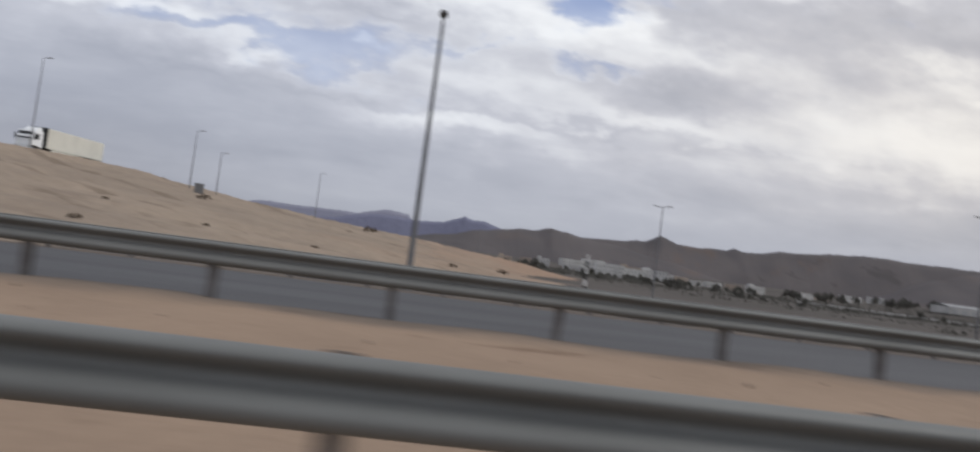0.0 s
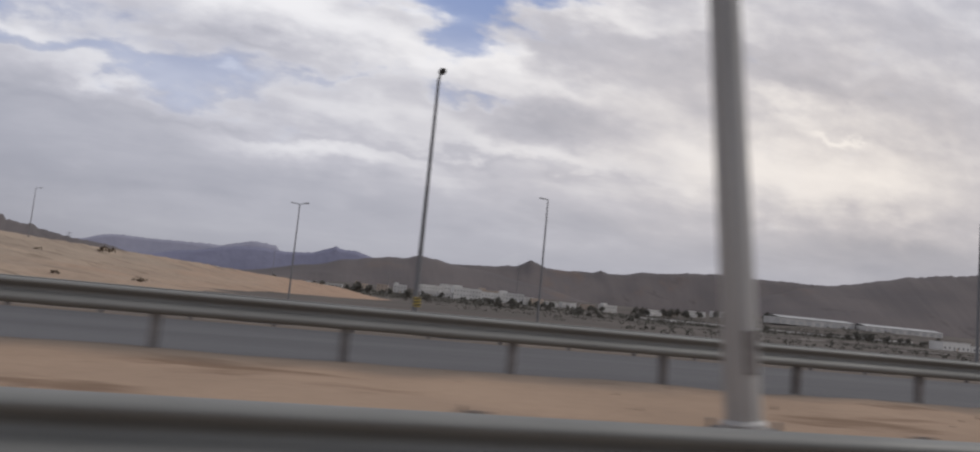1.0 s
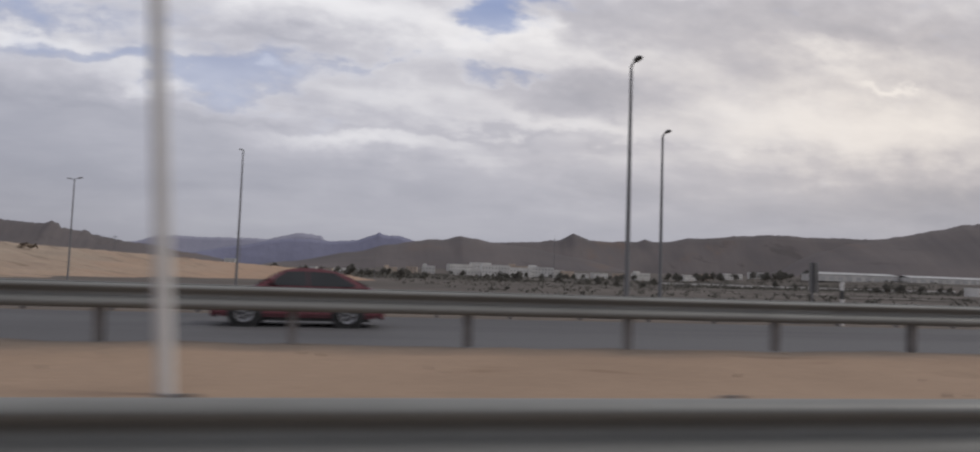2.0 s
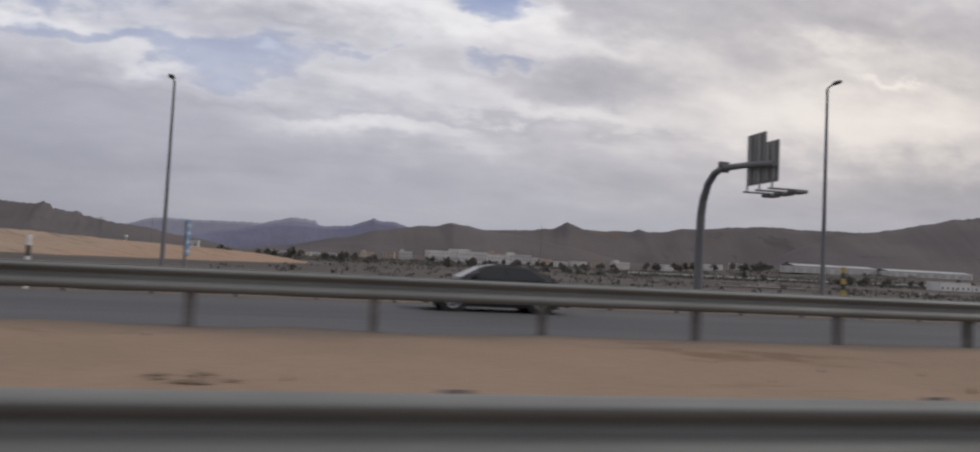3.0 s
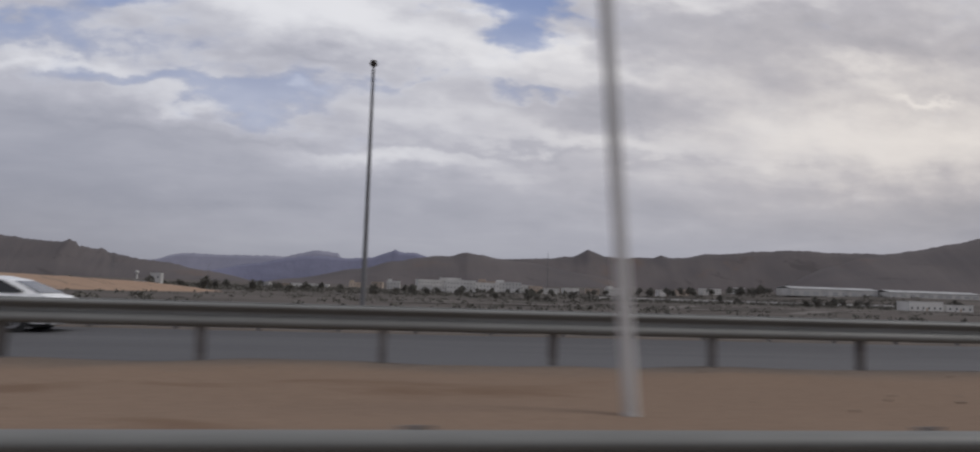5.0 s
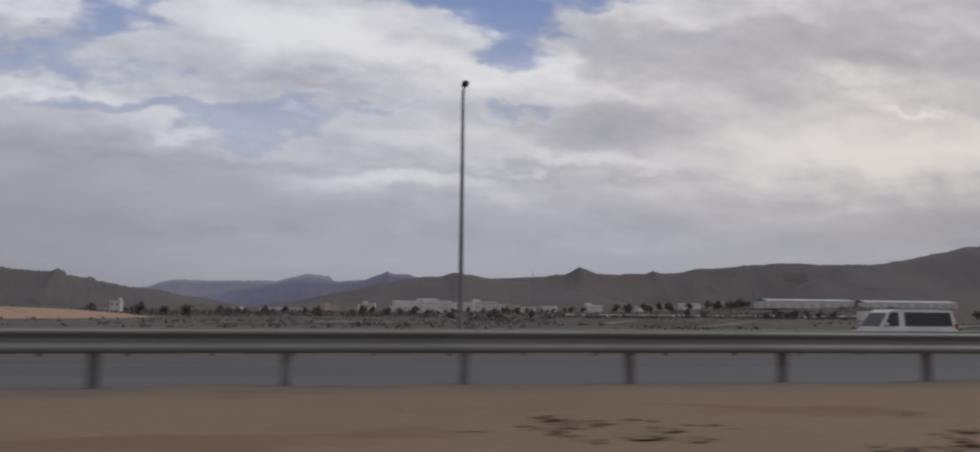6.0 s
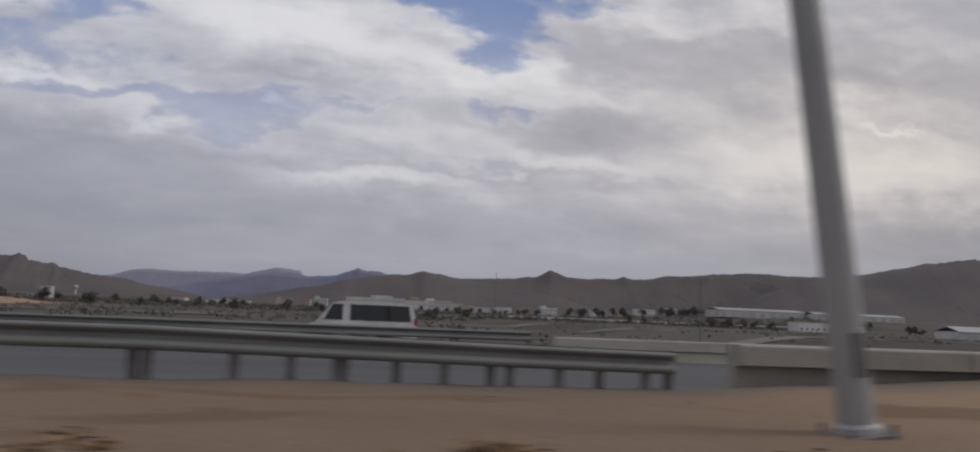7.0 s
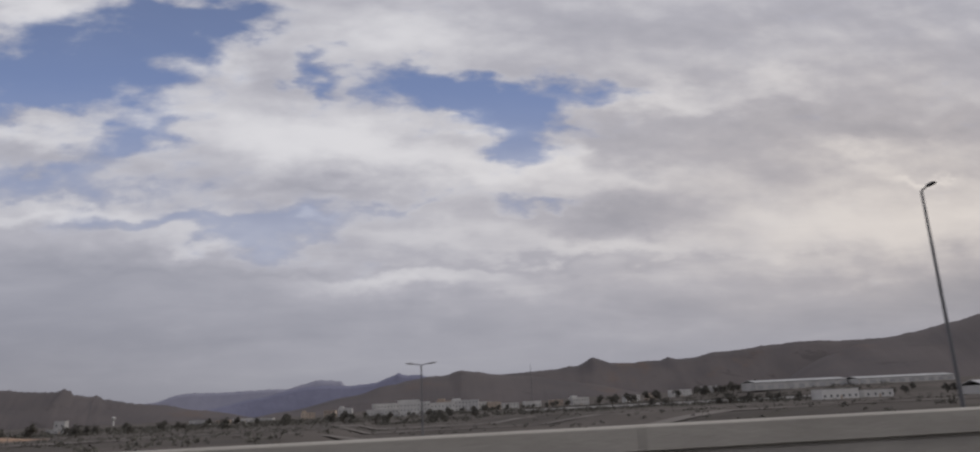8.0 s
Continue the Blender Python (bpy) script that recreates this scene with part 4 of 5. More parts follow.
def car(label, category, at, length, width, height, shape, paint, r=0.33):
    """A car that heads along -x, built from its side outline; shape: 'sedan', 'suv' or 'van'."""
    name = {"sedan": "car", "suv": "suv", "van": "van"}[shape]
    c = thing(name, label, category, "cars on the roads", at=at)
    L, W, H = length, width / 2, height
    sill, belt = {"sedan": (0.22, 0.60), "suv": (0.27, 0.56), "van": (0.20, 0.50)}[shape]
    zs, zb = sill * (1.45 / H if shape == "sedan" else 1), belt * H
    if shape == "sedan":
        xs = [0.0, 0.03, 0.25, 0.40, 0.60, 0.80, 0.97, 1.0]
        top = [0.44, 0.555, 0.655, 0.69, 0.70, 0.70, 0.66, 0.57]
        roof = [(0.22, 0.665), (0.40, 0.955), (0.49, 1.0), (0.62, 0.995), (0.74, 0.93), (0.93, 0.675)]
    elif shape == "suv":
        xs = [0.0, 0.02, 0.12, 0.28, 0.55, 0.80, 0.975, 1.0]
        top = [0.46, 0.635, 0.68, 0.705, 0.69, 0.69, 0.68, 0.58]
        roof = [(0.255, 0.69), (0.36, 0.955), (0.42, 0.99), (0.70, 1.0), (0.945, 0.975), (0.992, 0.68)]
    else:
        xs = [0.0, 0.02, 0.10, 0.28, 0.55, 0.80, 0.985, 1.0]
        top = [0.36, 0.44, 0.52, 0.545, 0.55, 0.55, 0.545, 0.48]
        roof = [(0.055, 0.50), (0.20, 0.94), (0.27, 0.99), (0.65, 1.0), (0.955, 0.97), (0.995, 0.55)]
    low = [(x * L, zs + 0.02 + (0.10 if x < 0.02 or x > 0.98 else 0)) for x in xs]
    part("body", skin(bmesh.new(), low, [(x * L, t * H) for x, t in zip(xs, top)], W, W * 0.95, 0.085), paint, c)
    rl = [(x * L, min(t * H, zb + 0.0)) for x, t in roof]
    base = [(x * L, 0.63 * H if shape != "van" else 0.48 * H) for x, t in roof]
    wr = W * (0.72 if shape == "sedan" else 0.82)
    part("cabin", skin(bmesh.new(), base, [(x * L, t * H) for x, t in roof], W * 0.90, wr, 0.08), paint, c)
    zlo = (0.705 if shape == "sedan" else 0.70 if shape == "suv" else 0.57) * H
    zhi = (0.93 if shape == "sedan" else 0.945 if shape == "suv" else 0.925) * H

    def lean(s):
        z0, z1 = base[0][1], H
        return lambda z: s * (W * 0.90 + (wr - W * 0.90) * (z - z0) / (z1 - z0) + 0.012)

    if shape == "sedan":
        panes = [[(0.30, zlo), (0.415, zhi), (0.535, zhi * 1.015), (0.545, zlo)], [(0.555, zlo), (0.545, zhi * 1.015), (0.70, zhi * 0.995), (0.83, zlo * 1.04), (0.82, zlo)]]
    elif shape == "suv":
        panes = [[(0.31, zlo), (0.375, zhi), (0.518, zhi), (0.521, zlo)], [(0.525, zlo), (0.522, zhi), (0.702, zhi), (0.702, zlo)], [(0.706, zlo), (0.706, zhi), (0.90, zhi), (0.935, zlo)]]
    else:
        panes = [[(0.13, zlo), (0.205, zhi), (0.30, zhi), (0.30, zlo)], [(0.37, zlo), (0.37, zhi), (0.56, zhi), (0.56, zlo)], [(0.5605, zlo), (0.5605, zhi), (0.75, zhi), (0.75, zlo)], [(0.7505, zlo), (0.7505, zhi), (0.92, zhi), (0.94, zlo)]]
    for s in (-1, 1):
        for pts in panes:
            part("side_window", panel([(x * L, z) for x, z in pts], lean(s), 0.006 * s), CAR_GLASS, c, "dark tinted side window")
        for k, xx in enumerate((0.555, 0.72) if shape == "sedan" else (0.52, 0.71)):
            part("door_handle", boxm((xx - 0.03) * L, (xx + 0.005) * L, s * W * 0.945 - 0.02, s * W * 0.945 + 0.02, zb * 0.93, zb * 0.93 + 0.03, 0.004), paint, c)
        xm = (0.33 if shape != "van" else 0.12) * L
        part("side_mirror", boxm(xm - 0.05, xm + 0.08, s * (W + 0.09) - 0.09, s * (W + 0.09) + 0.09, zlo + 0.02, zlo + 0.17, 0.03), paint if shape != "suv" else WHITE_CAR, c)
        part("headlight", boxm(-0.005, 0.16, s * W * 0.72 - 0.2, s * W * 0.72 + 0.2, 0.43 * H - 0.05, 0.43 * H + 0.06, 0.02), CLEAR_LENS, c)
        part("tail_light", boxm(L - 0.12, L + 0.006, s * W * 0.80 - 0.12, s * W * 0.80 + 0.12, 0.50 * H, 0.58 * H + (0.15 if shape != "sedan" else 0), 0.02), RED_LENS, c)
    (x0, t0), (x1, t1) = roof[0], roof[1]
    (x2, t2), (x3, t3) = roof[-1], roof[-2]
    for nm, (xa, ta, xb, tb, d) in (("windscreen", (x0, t0, x1, t1, -1)), ("rear_window", (x2, t2, x3, t3, 1))):
        bm = bmesh.new()
        q0, q1 = 0.12, 0.90
        A, B = Vector((xa * L, 0, ta * H)), Vector((xb * L, 0, tb * H))
        nrm = Vector((-(B - A).z, 0, (B - A).x)).normalized() * (0.012 * (1 if (B - A).x > 0 else -1))
        if nrm.z < 0:
            nrm = -nrm
        p, q = A.lerp(B, q0) + nrm, A.lerp(B, q1) + nrm
        vs = [bm.verts.new((v.x, s * w, v.z)) for v, w in ((p, W * 0.80), (q, wr * 0.86)) for s in (-1, 1)]
        vt = [bm.verts.new(v.co + nrm * 0.5) for v in vs]
        bm.faces.new((vs[0], vs[1], vs[3], vs[2]))
        bm.faces.new((vt[0], vt[2], vt[3], vt[1]))
        for i, j in ((0, 1), (1, 3), (3, 2), (2, 0)):
            bm.faces.new((vs[i], vt[i], vt[j], vs[j]))
        bmesh.ops.recalc_face_normals(bm, faces=bm.faces)
        part(nm, bm, CAR_GLASS, c)
    for nm, xa, xb in (("bumper", -0.03, 0.12), ("bumper", L - 0.12, L + 0.03)):
        part(nm, boxm(xa, xb, -W * 0.93, W * 0.93, zs, 0.36 * H, 0.05), paint, c)
    part("underbody", boxm(0.1 * L, 0.92 * L, -W * 0.85, W * 0.85, zs - 0.06, zs + 0.04), BLACK_TRIM, c)
    axles = {"sedan": (0.19, 0.79), "suv": (0.175, 0.76), "van": (0.14, 0.70)}[shape]
    for ax in axles:
        for s in (-1, 1):
            arch = bmesh.new()
            tube(arch, [((ax * L, s * W * 0.965, r + 0.01), r * 1.18, (1, 0, 0), (0, 0, 1)), ((ax * L, s * W * 1.003, r + 0.01), r * 1.16, (1, 0, 0), (0, 0, 1))], 20)
            bmesh.ops.recalc_face_normals(arch, faces=arch.faces)
            part("wheel_arch", arch, BLACK_TRIM, c)
            wheel(c, ax * L, s * W * 1.02, r, 0.22)
    return c


ROAD_Z = -0.03
car("white boxy off-road car with dark windows", "car", pose(121.05, 17.0, ROAD_Z - 0.02), 4.85, 1.95, 1.82, "suv", WHITE_CAR, 0.39)
car("white saloon car with dark windows", "car", pose(125.4, 20.9, ROAD_Z - 0.05), 4.45, 1.8, 1.42, "sedan", WHITE_CAR)
car("dark red saloon car with dark windows", "car", pose(52.25, 18.6, ROAD_Z - 0.03), 3.85, 1.75, 1.40, "sedan", MAROON_CAR)
car("dusty white minibus with a row of dark windows", "van", pose(191.15, 36.2, -0.44), 4.95, 1.9, 2.05, "van", DUSTY_WHITE, 0.34)
car("dark brown saloon car with a rounded roof", "car", pose(84.85, 20.9, ROAD_Z - 0.05), 4.1, 1.8, 1.36, "sedan", DARK_CAR)


def truck(at):
    """A white tractor unit with a long box trailer, heading along -x."""
    t = thing("truck", "white articulated lorry with a plain cream box trailer", "truck", at=at)
    part("trailer_box", boxm(3.0, 16.4, -1.27, 1.27, 1.15, 4.0, 0.04), CREAM, t, "plain cream box body")
    part("trailer_frame", boxm(3.6, 16.2, -0.5, 0.5, 0.85, 1.148), BLACK_TRIM, t)
    part("headboard_frame", boxm(2.94, 2.998, -1.28, 1.28, 1.1, 4.05, 0.01), BLACK_TRIM, t)
    bm = skin(bmesh.new(), [(0.05, 0.6), (0.0, 1.2), (0.9, 1.2), (2.2, 1.0)], [(0.12, 2.0), (0.15, 2.4), (0.55, 3.25), (2.2, 3.35)], 1.24, 1.18, 0.06)
    cab = part("cab", bm, WHITE_CAR, t)
    part("windscreen", panel([(0.20, 2.05), (0.075, 2.05), (0.38, 3.05), (0.55, 3.05)], lambda z: -1.1, 2.2), CAR_GLASS, cab)
    for s in (-1, 1):
        part("side_window", panel([(0.45, 2.1), (0.62, 2.85), (1.35, 2.85), (1.35, 2.1)], lambda z: s * 1.235, 0.02 * s), CAR_GLASS, cab)
        part("mirror", boxm(0.15, 0.3, s * 1.45 - 0.1, s * 1.45 + 0.1, 1.95, 2.75, 0.03), BLACK_TRIM, cab)
        part("headlight", boxm(-0.06, 0.05, s * 0.95 - 0.2, s * 0.95 + 0.2, 0.85, 1.1, 0.02), CLEAR_LENS, cab)
        part("side_skirt", boxm(4.2, 11.0, s * 1.22 - 0.03, s * 1.22 + 0.03, 0.55, 1.12), CREAM, t)
    bm = skin(bmesh.new(), [(0.6, 3.2), (1.2, 3.2), (2.2, 3.2)], [(0.9, 3.32), (1.5, 3.8), (2.2, 3.9)], 1.0, 0.9, 0.05)
    part("wind_deflector", bm, WHITE_CAR, cab)
    part("bumper", boxm(-0.08, 0.3, -1.22, 1.22, 0.40, 0.80, 0.05), WHITE_CAR, t)
    part("chassis", boxm(0.2, 5.0, -0.45, 0.45, 0.55, 0.848), BLACK_TRIM, t)
    for x in (1.2, 4.3, 11.6, 12.9, 14.2):
        for s in (-1, 1):
            wheel(t, x, s * 1.24, 0.50, 0.34)


CREAM = material("cream_box_panel", (0.70, 0.68, 0.60), (0.63, 0.61, 0.54), 0.4, 0.55, grain=0.02)
# level roadway on top of the ramp
ramp = bpy.data.meshes.new("ramp_road")
rv = []
for i, (ax, ay, az) in enumerate(CREST):
    bx, by, bz = CREST[min(i + 1, len(CREST) - 1)]
    px, py, pz = CREST[max(i - 1, 0)]
    d = Vector((bx - px, by - py)).normalized()
    for off, up in ((1.6, 0.05), (9.5, 0.05)):
        rv.append((ax - d.y * off, ay + d.x * off, max(az, land(ax - d.y * 5, ay + d.x * 5)) + up))
ramp.from_pydata(rv, [], [(2 * i, 2 * i + 2, 2 * i + 3, 2 * i + 1) for i in range(len(CREST) - 1)])
ramp.materials.append(ASPHALT)
tagged(new("ramp_road", ramp), "grey asphalt ramp on top of the sandy embankment", "road", kind="structure")
truck(pose(-55.3, 108.0, 7.45, 0, 0, 80))


# ---------------------------------------------------------------- the settlement on the plain
def house(x, y, w, d, h, mat, storeys, turn=0.0, label="white flat-roofed house", step=0.0):
    """A flat-roofed house: walls, parapet roof, rows of windows, a door, and at times a stair tower or a lower wing."""
    ho = thing("house", label, "house", "houses at the foot of the hills", at=pose(x, y, land(x, y) - 0.6, 0, 0, turn))
    w, h = w * 1.2, h * 1.45
    part("wall", boxm(-w / 2, w / 2, -d / 2, d / 2, 0, h), mat, ho)
    roof = part("roof", boxm(-w / 2 - 0.12, w / 2 + 0.12, -d / 2 - 0.12, d / 2 + 0.12, h + 0.003, h + 0.45), mat, ho)
    if step:
        part("stair_tower", boxm(-w / 2 + 1, -w / 2 + 1 + w * 0.3, -d / 4, d / 4, h + 0.453, h + 0.45 + step), mat, roof)
    n = max(2, int(w / 4))
    for k in range(storeys):
        z = 0.6 + 1.1 + k * (h - 0.6) / storeys
        for i in range(n):
            wx = -w / 2 + w * (i + 0.5) / n
            win = part("window", boxm(wx - 0.7, wx + 0.7, -d / 2 - 0.05, -d / 2 - 0.003, z, z + 1.4), DARK_PANE, ho)
    part("door", boxm(-0.2, 1.2, -d / 2 - 0.10, -d / 2 - 0.052, 0.5, 2.7), TAN_PLASTER, ho)
    return ho


rng = random.Random(11)
for x, y, w, d, h, st, mat, step in (
        (206, 955, 20, 12, 5, 1, 0, 0), (224, 950, 15, 12, 6, 2, 0, 1.5), (217, 1015, 28, 14, 8, 2, 0, 0), (253, 950, 31, 16, 11.5, 3, 0, 2.0), (247, 1020, 24, 14, 10, 2, 0, 0), (287, 952, 26, 14, 8.5, 2, 0, 0),
        (316, 955, 28, 14, 9.5, 3, 0, 2.2), (341, 962, 14, 12, 7, 2, 0, 0), (352, 955, 14, 10, 7, 2, 1, 0), (372, 960, 20, 10, 5, 2, 0, 0),
        (300, 1010, 26, 14, 7, 2, 1, 2.5), (168, 965, 14, 10, 7, 2, 0, 2.5), (148, 985, 12, 10, 6, 2, 1, 0), (120, 990, 14, 10, 6, 2, 1, 2.4), (405, 975, 18, 10, 5, 1, 0, 0), (440, 990, 16, 10, 5, 1, 1, 0),
        (470, 985, 20, 12, 7, 2, 0, 2.4), (540, 980, 18, 10, 6, 2, 0, 0), (575, 1000, 14, 10, 6, 2, 1, 0), (612, 990, 24, 12, 6, 2, 0, 0), (660, 1005, 18, 10, 6, 2, 0, 0), (20, 860, 16, 10, 3.4, 1, 0, 0), (60, 900, 22, 10, 3.2, 1, 0, 0), (40, 880, 12, 9, 2.8, 1, 1, 0), (82, 905, 14, 9, 2.8, 1, 0, 0),
        (-33, 640, 7, 6, 7, 2, 0, 0), (-58, 700, 16, 8, 2.4, 1, 0, 0), (492, 436, 20, 12, 4.2, 1, 0, 0), (521, 440, 16, 10, 3.2, 1, 0, 0)):
    house(x, y, w, d, h, (PLASTER, TAN_PLASTER)[mat], st, rng.uniform(-14, 14), ("white flat-roofed house with rows of small windows", "tan flat-roofed house at the foot of the hills")[mat], step)


def shed(x, y, w, d, h, label):
    """A long shed with a low pitched sheet roof and open bays."""
    sh = thing("shed", label, "shed", "long sheds", at=pose(x, y, land(x, y) - 1.0))
    part("wall", boxm(-w / 2, w / 2, -d / 2, d / 2, 0, h), PLASTER, sh)
    bm = bmesh.new()
    prism(bm, [(-d / 2 - 0.6, h + 0.004), (0, h + 2.6), (d / 2 + 0.6, h + 0.004), (d / 2 + 0.6, h - 0.25), (0, h + 2.3), (-d / 2 - 0.6, h - 0.25)], -w / 2 - 0.5, w / 2 + 0.5)
    part("roof", bm, SHEET_ROOF, sh, "pale sheet roof")
    n = int(w / 12)
    for i in range(n):
        bx = -w / 2 + w * (i + 0.5) / n
        part("bay_door", boxm(bx - 3.5, bx + 3.5, -d / 2 - 0.08, -d / 2 - 0.004, 1.0, h * 0.62), SHEET_ROOF, sh)
    return sh


shed(700, 850, 116, 34, 9, "long pale shed with a white sheet roof")
shed(822, 830, 124, 30, 6.5, "long low shed with a pale sheet roof")
shed(520, 330, 46, 16, 5, "low shed with a pale roof and dark side")

wall_ = thing("boundary_wall", "long low pale boundary wall across the plain", "wall")
for i in range(34):
    x = 330 + i * 9.0
    y = 610 + 14 * math.sin(i * 0.2)
    part("wall_panel", boxm(x, x + 8.8, y - 0.12, y + 0.12, land(x, y) - 0.3, land(x, y) + 2.0), PLASTER, wall_)


def dirt_track(name, y0, y1, x0, x1, label, mat):
    """A pale track that lies on the plain."""
    n = 80
    verts, faces = [], []
    for i in range(n + 1):
        x = x0 + (x1 - x0) * i / n
        bow = 10 * math.sin(i * 0.09) + 4 * math.sin(i * 0.31)
        for k in range(4):
            y = y0 + (y1 - y0) * k / 3 + bow
            verts.append((x, y, land(x, y) + 0.16))
    for i in range(n):
        for k in range(3):
            a = i * 4 + k
            faces.append((a, a + 4, a + 5, a + 1))
    me = bpy.data.meshes.new(name)
    me.from_pydata(verts, [], faces)
    me.materials.append(mat)
    tagged(new(name, me), label, "track", kind="structure")


dirt_track("track", 118, 126, 140, 700, "pale dirt track across the plain", TRACK)
dirt_track("track", 205, 216, 150, 800, "pale dirt track across the plain", TRACK)
dirt_track("track", 300, 318, 160, 800, "pale gravel road across the plain", TRACK)


# ---------------------------------------------------------------- trees and scrub
def leaf_tuft(verts, faces, c, size, n, r):
    """n small leaf blades round c."""
    for _ in range(n):
        d = Vector((r.gauss(0, 1), r.gauss(0, 1), r.gauss(0.2, 0.8))).normalized()
        p = c + d * size * r.uniform(0.3, 1.0)
        a = Vector((r.gauss(0, 1), r.gauss(0, 1), r.gauss(0, 1))).normalized() * size * 0.42
        b = a.cross(d).normalized() * size * 0.30
        i = len(verts)
        verts += [tuple(p - a), tuple(p + b), tuple(p + a), tuple(p - b)]
        faces.append((i, i + 1, i + 2, i + 3))


def tree(seed, height, spread):
    """A low desert tree: a forked trunk and a flat, uneven crown of leaf tufts."""
    r = random.Random(seed)
    t = thing("tree", "dusty dark green desert tree with a flat crown", "tree", "trees on the plain")
    bm = bmesh.new()
    tips = []
    column(0, 0, -0.3, height * 0.35, height * 0.045, height * 0.03, 7, bm)
    for k in range(6):
        a = k * 1.05 + r.uniform(-0.3, 0.3)
        tip = Vector((math.cos(a) * spread * r.uniform(0.4, 0.8), math.sin(a) * spread * r.uniform(0.4, 0.8), height * r.uniform(0.38, 0.85)))
        base = Vector((0, 0, height * 0.33))
        d = (tip - base).normalized()
        u = d.orthogonal().normalized()
        tube(bm, [(base, height * 0.022, u, d.cross(u)), (base.lerp(tip, 0.5) + Vector((0, 0, 0.1)), height * 0.015, u, d.cross(u)), (tip, height * 0.006, u, d.cross(u))], 5)
        tips.append(tip)
    part("trunk", bm, WOOD, t)
    verts, faces = [], []
    for tip in tips + [Vector((0, 0, height * 0.85)), Vector((spread * 0.2, 0, height * 0.75))]:
        for _ in range(9):
            c = tip + Vector((r.gauss(0, spread * 0.26), r.gauss(0, spread * 0.26), r.gauss(0, height * 0.13)))
            leaf_tuft(verts, faces, c, height * 0.16, 11, r)
    me = bpy.data.meshes.new("crown")
    me.from_pydata(verts, [], faces)
    me.materials.append(LEAF)
    new("crown", me).parent = t
    return t


kinds = [tree(5, 5.0, 2.6), tree(8, 4.0, 2.4), tree(12, 6.0, 2.6)]
rng = random.Random(3)
spots = []
for k in range(26):
    spots.append((rng.uniform(190, 420), rng.uniform(895, 940)))
for k in range(30):
    spots.append((rng.uniform(420, 720), rng.uniform(880, 970)))
for k in range(34):
    spots.append((rng.uniform(-40, 330), rng.uniform(440, 800)))
for k in range(16):
    spots.append((rng.uniform(430, 640), rng.uniform(470, 600)))
spots += [(430, 466), (436, 463), (441, 468), (446, 464), (452, 467), (655, 925), (662, 931), (690, 922), (697, 929), (706, 926)]
spots += [(60, 372), (84, 360), (98, 385), (20, 430), (140, 395), (690, 640), (705, 650)]
for k, (x, y) in enumerate(spots):
    m = pose(x, y, land(x, y) - 0.1, 0, 0, rng.uniform(0, 360)) @ Matrix.Scale(1.75 if x > 420 and y > 870 else 1.0, 4)
    if k < 3:
        kinds[k].matrix_basis = m
    else:
        copy_thing(kinds[k % 3], m)


def scrub(name, label, places, lo, hi, mat, seed):
    """Low scattered shrubs and tufts as one body of stuff."""
    r = random.Random(seed)
    verts, faces = [], []
    for x, y, z in places:
        size = r.uniform(lo, hi)
        for _ in range(4):
            leaf_tuft(verts, faces, Vector((x + r.gauss(0, size * 0.5), y + r.gauss(0, size * 0.5), z + size * r.uniform(0.15, 0.5))), size * 0.5, 6, r)
    me = bpy.data.meshes.new(name)
    me.from_pydata(verts, [], faces)
    me.materials.append(mat)
    return tagged(new(name, me), label, "scrub", kind="stuff")


r = random.Random(21)
places = []
while len(places) < 1500:
    y = 44 + 560 * r.random() ** 1.4
    x = r.uniform(60 + 0.05 * y, 330 + 1.0 * y) if r.random() < 0.75 else r.uniform(70, 220)
    if y < 366 and crest_at(x, y)[0] > -14 and x < 70:
        continue
    if r.random() < 0.25 + 0.75 * (noise.noise(Vector((x * 0.02, y * 0.02, 4))) > 0):
        places.append((x, y, land(x, y)))
scrub("scrub", "low dry grey-green scrub scattered over the plain", places, 0.35, 1.0, LEAF, 5)


r = random.Random(37)
places = []
while len(places) < 2600:
    y = r.uniform(430, 935)
    x = 110 + y * r.uniform(-0.34, 0.85)
    if noise.noise(Vector((x * 0.006, y * 0.03, 2))) + 0.4 * noise.noise(Vector((x * 0.03, y * 0.1, 7))) > 0.02:
        places.append((x, y, land(x, y) - 0.2))
scrub("scrub", "dim belts of thorn scrub across the plain before the houses", places, 1.3, 3.2, LEAF, 9)


def shrub(x, y, size, mat, label, z=None):
    v, f = [], []
    rr = random.Random(int(x * 31 + y * 7))
    for _ in range(12):
        a, q = rr.uniform(0, 6.28), size * rr.random() ** 0.5
        leaf_tuft(v, f, Vector((math.cos(a) * q, math.sin(a) * q, size * rr.uniform(0.05, 0.45))), size * 0.32, 10, rr)
    me = bpy.data.meshes.new("shrub")
    me.from_pydata(v, [], f)
    me.materials.append(mat)
    ob = new("shrub", me)
    ob.matrix_basis = pose(x, y, land(x, y) if z is None else z)
    return tagged(ob, label, "shrub", "shrubs on the sand")


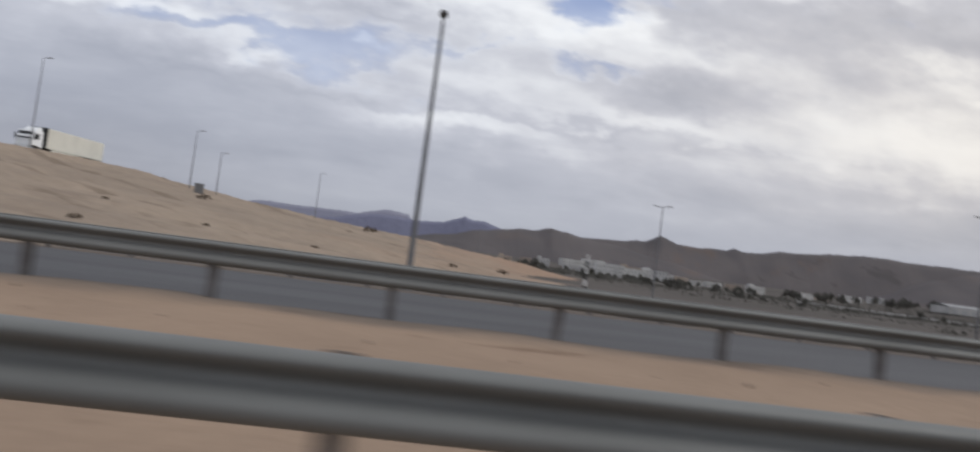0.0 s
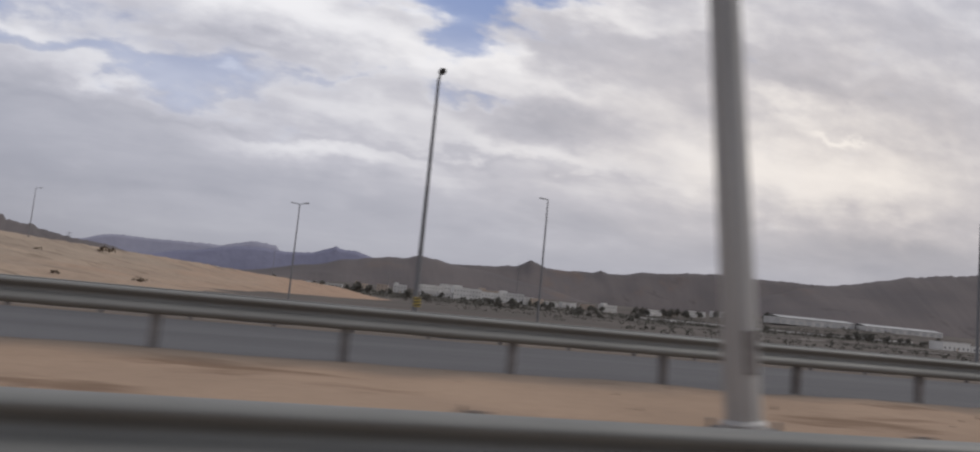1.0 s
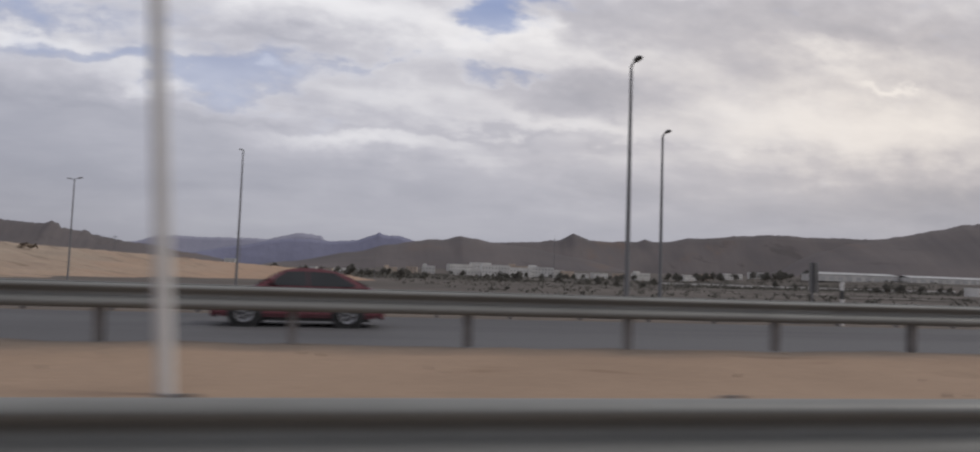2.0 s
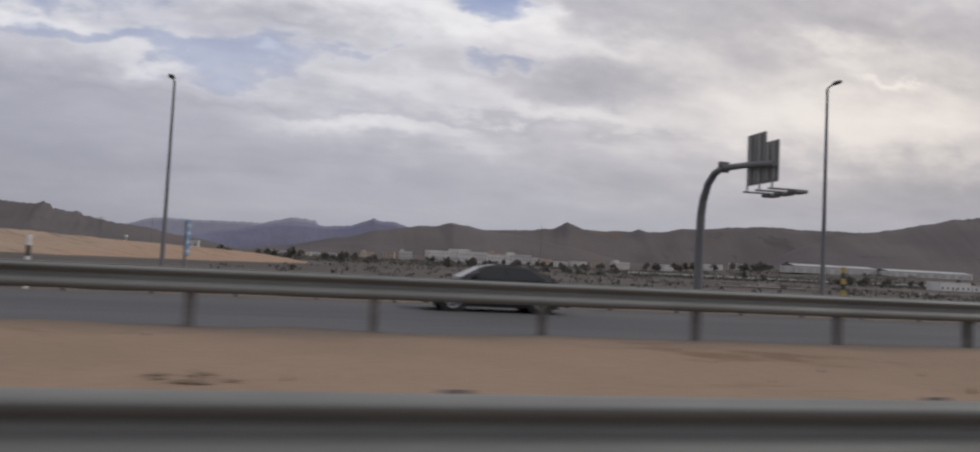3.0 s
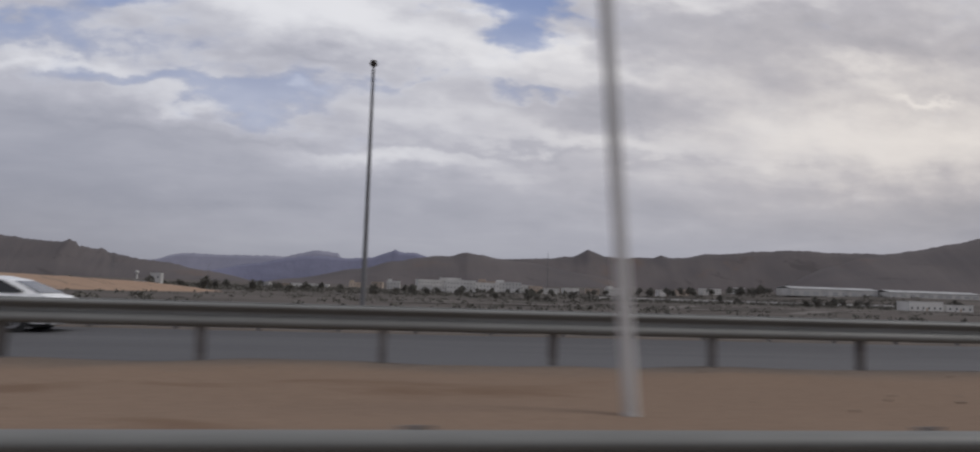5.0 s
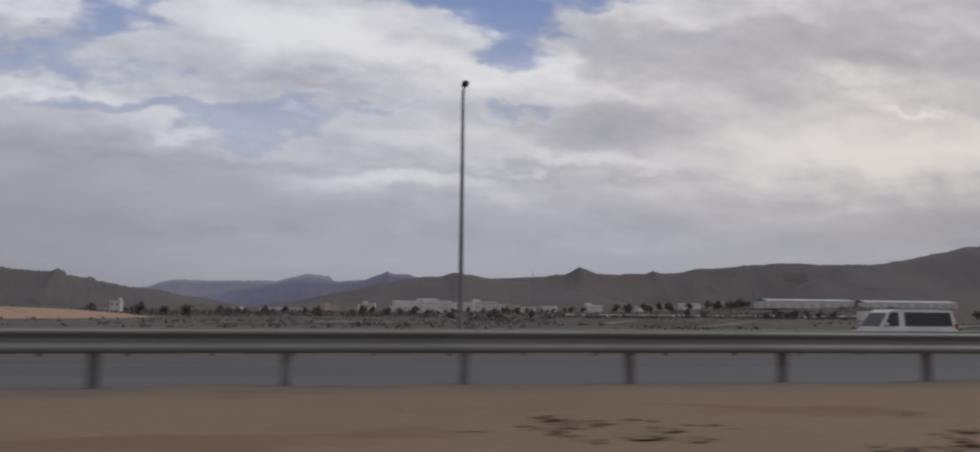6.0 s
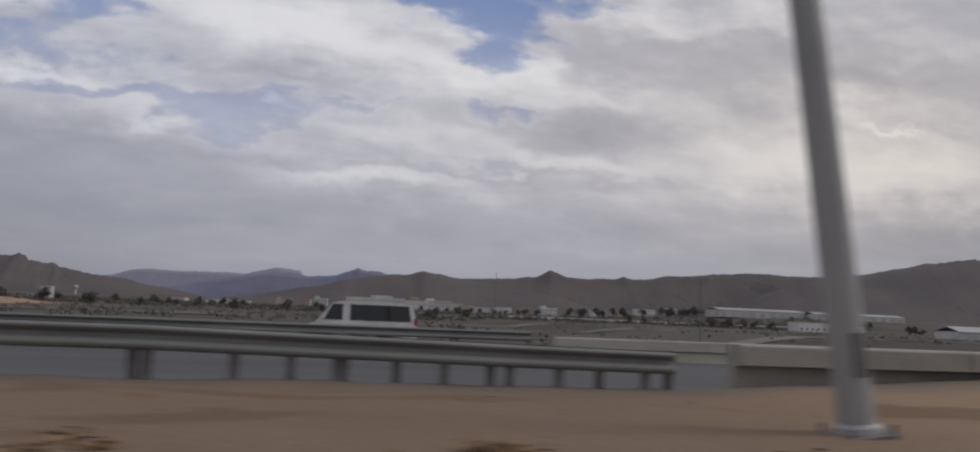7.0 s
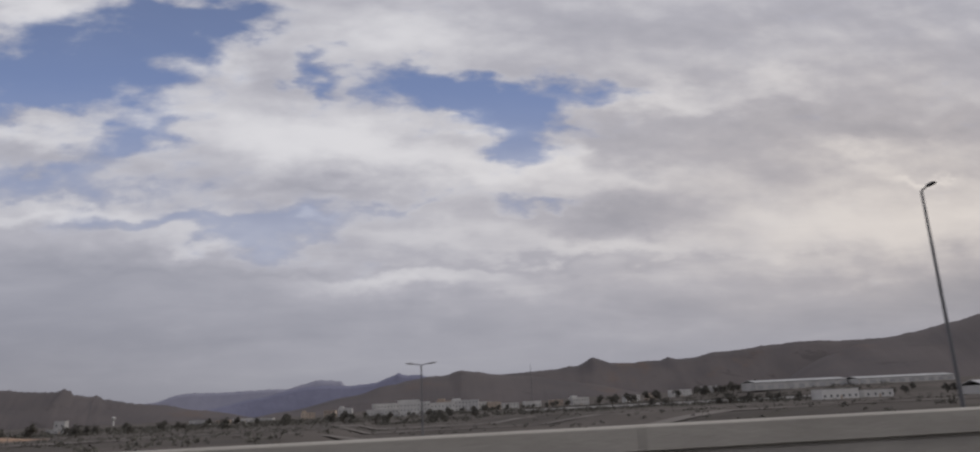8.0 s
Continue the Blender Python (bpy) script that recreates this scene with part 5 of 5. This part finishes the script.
LOW_BRUSH = material("faded_brush", (0.225, 0.172, 0.125), (0.175, 0.135, 0.10), 2.0, 0.95, grain=0.2)
BRUSH = material("brown_brush", (0.135, 0.105, 0.080), (0.10, 0.08, 0.062), 2.0, 0.95, grain=0.2)
DRY = material("dry_grass", (0.27, 0.175, 0.105), (0.21, 0.135, 0.08), 3.0, 0.95, grain=0.2)
for x, y, sz in ((-28, 99.5, 0.9), (-11.5, 177, 1.9), (4.5, 85, 0.6), (-8.8, 67, 0.4), (11.3, 92.5, 0.8), (-20.8, 47.8, 0.45), (-17.8, 64.8, 0.4), (-26.6, 65.8, 0.35), (-12.5, 136.5, 0.6)):
    shrub(x, y, sz, BRUSH, "dark brown dry shrub on the sand slope")
for x, y, sz in ((33.5, 5.3, 0.34), (32.6, 5.0, 0.25), (29.0, 5.1, 0.30), (78.3, 4.6, 0.22), (194.2, 5.8, 0.26), (195.0, 5.4, 0.22), (13.4, 4.9, 0.25), (198.9, 6.2, 0.3), (192.4, 4.5, 0.5), (193.5, 5.1, 0.6), (196.2, 5.0, 0.45), (190.6, 5.4, 0.5), (189.0, 4.2, 0.4), (194.8, 4.2, 0.5), (28.2, 4.6, 0.4), (31.0, 4.4, 0.35)):
    shrub(x, y, sz, DRY, "low tuft of dry brown grass in the median", 0.27).scale.z = 0.35
for x, y, sz in ((166.3, 6.0, 0.55), (167.0, 6.25, 0.65), (167.7, 5.9, 0.55), (168.5, 5.2, 0.45), (169.3, 5.3, 0.5), (170.0, 5.4, 0.45), (165.2, 5.5, 0.25), (96.8, 6.3, 0.3), (81.5, 6.1, 0.35), (42.8, 6.6, 0.32)):
    shrub(x, y, sz, LOW_BRUSH, "flat patch of faded dry brush in the median", 0.30).scale.z = 0.14


def stones(n, seed):
    """Loose stones on the median sand."""
    rr = random.Random(seed)
    bm = bmesh.new()
    for _ in range(n):
        x, y, s = rr.uniform(-10, 204), rr.uniform(3.6, 10.0), rr.uniform(0.01, 0.035)
        m = pose(x, y, 0.17 + 0.15 * smooth(y, 2.9, 5.5) + s * 0.3, rr.uniform(0, 90), rr.uniform(0, 90), rr.uniform(0, 90)) @ Matrix.Diagonal((s * 1.3, s, s * 0.8, 1))
        vs = [bm.verts.new(m @ Vector(c)) for c in ((1, 0, 0), (-1, 0, 0), (0, 1, 0), (0, -1, 0), (0, 0, 1), (0, 0, -1))]
        for f in ((0, 2, 4), (2, 1, 4), (1, 3, 4), (3, 0, 4), (2, 0, 5), (1, 2, 5), (3, 1, 5), (0, 3, 5)):
            bm.faces.new([vs[i] for i in f])
    tagged(part("stones", bm, ROCK), "loose small stones on the sandy median", "stones", kind="stuff")


stones(500, 2)


def pylon(x, y, h):
    """A lattice power mast with three cross arms."""
    p = thing("pylon", "grey lattice power pylon in front of the hill", "pylon", "pylons", at=pose(x, y, land(x, y)))
    for sx in (-1, 1):
        for sy in (-1, 1):
            bm = bmesh.new()
            tube(bm, [((sx * h * 0.09, sy * h * 0.09, -1), 0.22, (1, 0, 0), (0, 1, 0)), ((sx * h * 0.02, sy * h * 0.02, h * 0.7), 0.16, (1, 0, 0), (0, 1, 0)), ((sx * 0.2, sy * 0.2, h), 0.12, (1, 0, 0), (0, 1, 0))], 5)
            part("leg", bm, POLE, p)
    for k in range(9):
        z0, z1 = h * 0.1 * k, h * 0.1 * (k + 1)
        w0, w1 = h * (0.09 - 0.01 * k), h * (0.09 - 0.01 * (k + 1)) + 0.05
        for s in (-1, 1):
            a, b = Vector((-s * w0, -w0, z0)), Vector((s * w1, -w1, z1))
            d = (b - a).normalized()
            u = d.orthogonal().normalized()
            bm = bmesh.new()
            tube(bm, [(a, 0.10, u, d.cross(u)), (b, 0.10, u, d.cross(u))], 4)
            part("brace", bm, POLE, p)
    for z, w in ((0.72, 0.17), (0.83, 0.14), (0.94, 0.11)):
        part("cross_arm", boxm(-h * w, h * w, -0.25, 0.25, h * z, h * z + 0.7), POLE, p)


pylon(-467, 1890, 60)


def radio_mast(x, y, h):
    """A slim guyed mast with rungs of cross bars and a short aerial."""
    mast = thing("radio_mast", "thin grey lattice radio mast before the hills", "radio mast", at=pose(x, y, land(x, y)))
    for k in range(3):
        a = k * 2.094
        part("leg", column(math.cos(a) * 0.7, math.sin(a) * 0.7, -1, h, 0.22, 0.18, 6), POLE, mast)
    for k in range(12):
        z = h * (k + 1) / 13
        part("ring", boxm(-0.75, 0.75, -0.75, 0.75, z, z + 0.25, 0.05), POLE, mast)
    part("aerial", column(0, 0, h, h + 6, 0.2, 0.08, 6), POLE, mast)


def water_tower(x, y, h):
    """A small white water tower: a shaft and a round tank with a low dome."""
    t = thing("water_tower", "small white water tower on the far hillside", "water tower", at=pose(x, y, land(x, y) - 0.5))
    part("shaft", column(0, 0, 0, h * 0.6, 2.2, 1.8, 14), PLASTER, t)
    bm = bmesh.new()
    tube(bm, [((0, 0, h * q), r, (1, 0, 0), (0, 1, 0)) for q, r in ((0.55, 1.9), (0.66, 4.4), (0.86, 4.8), (0.95, 3.4), (1.0, 0.8))], 18)
    part("tank", bm, PLASTER, t)


radio_mast(528, 1617, 84)
water_tower(-396, 1838, 20)
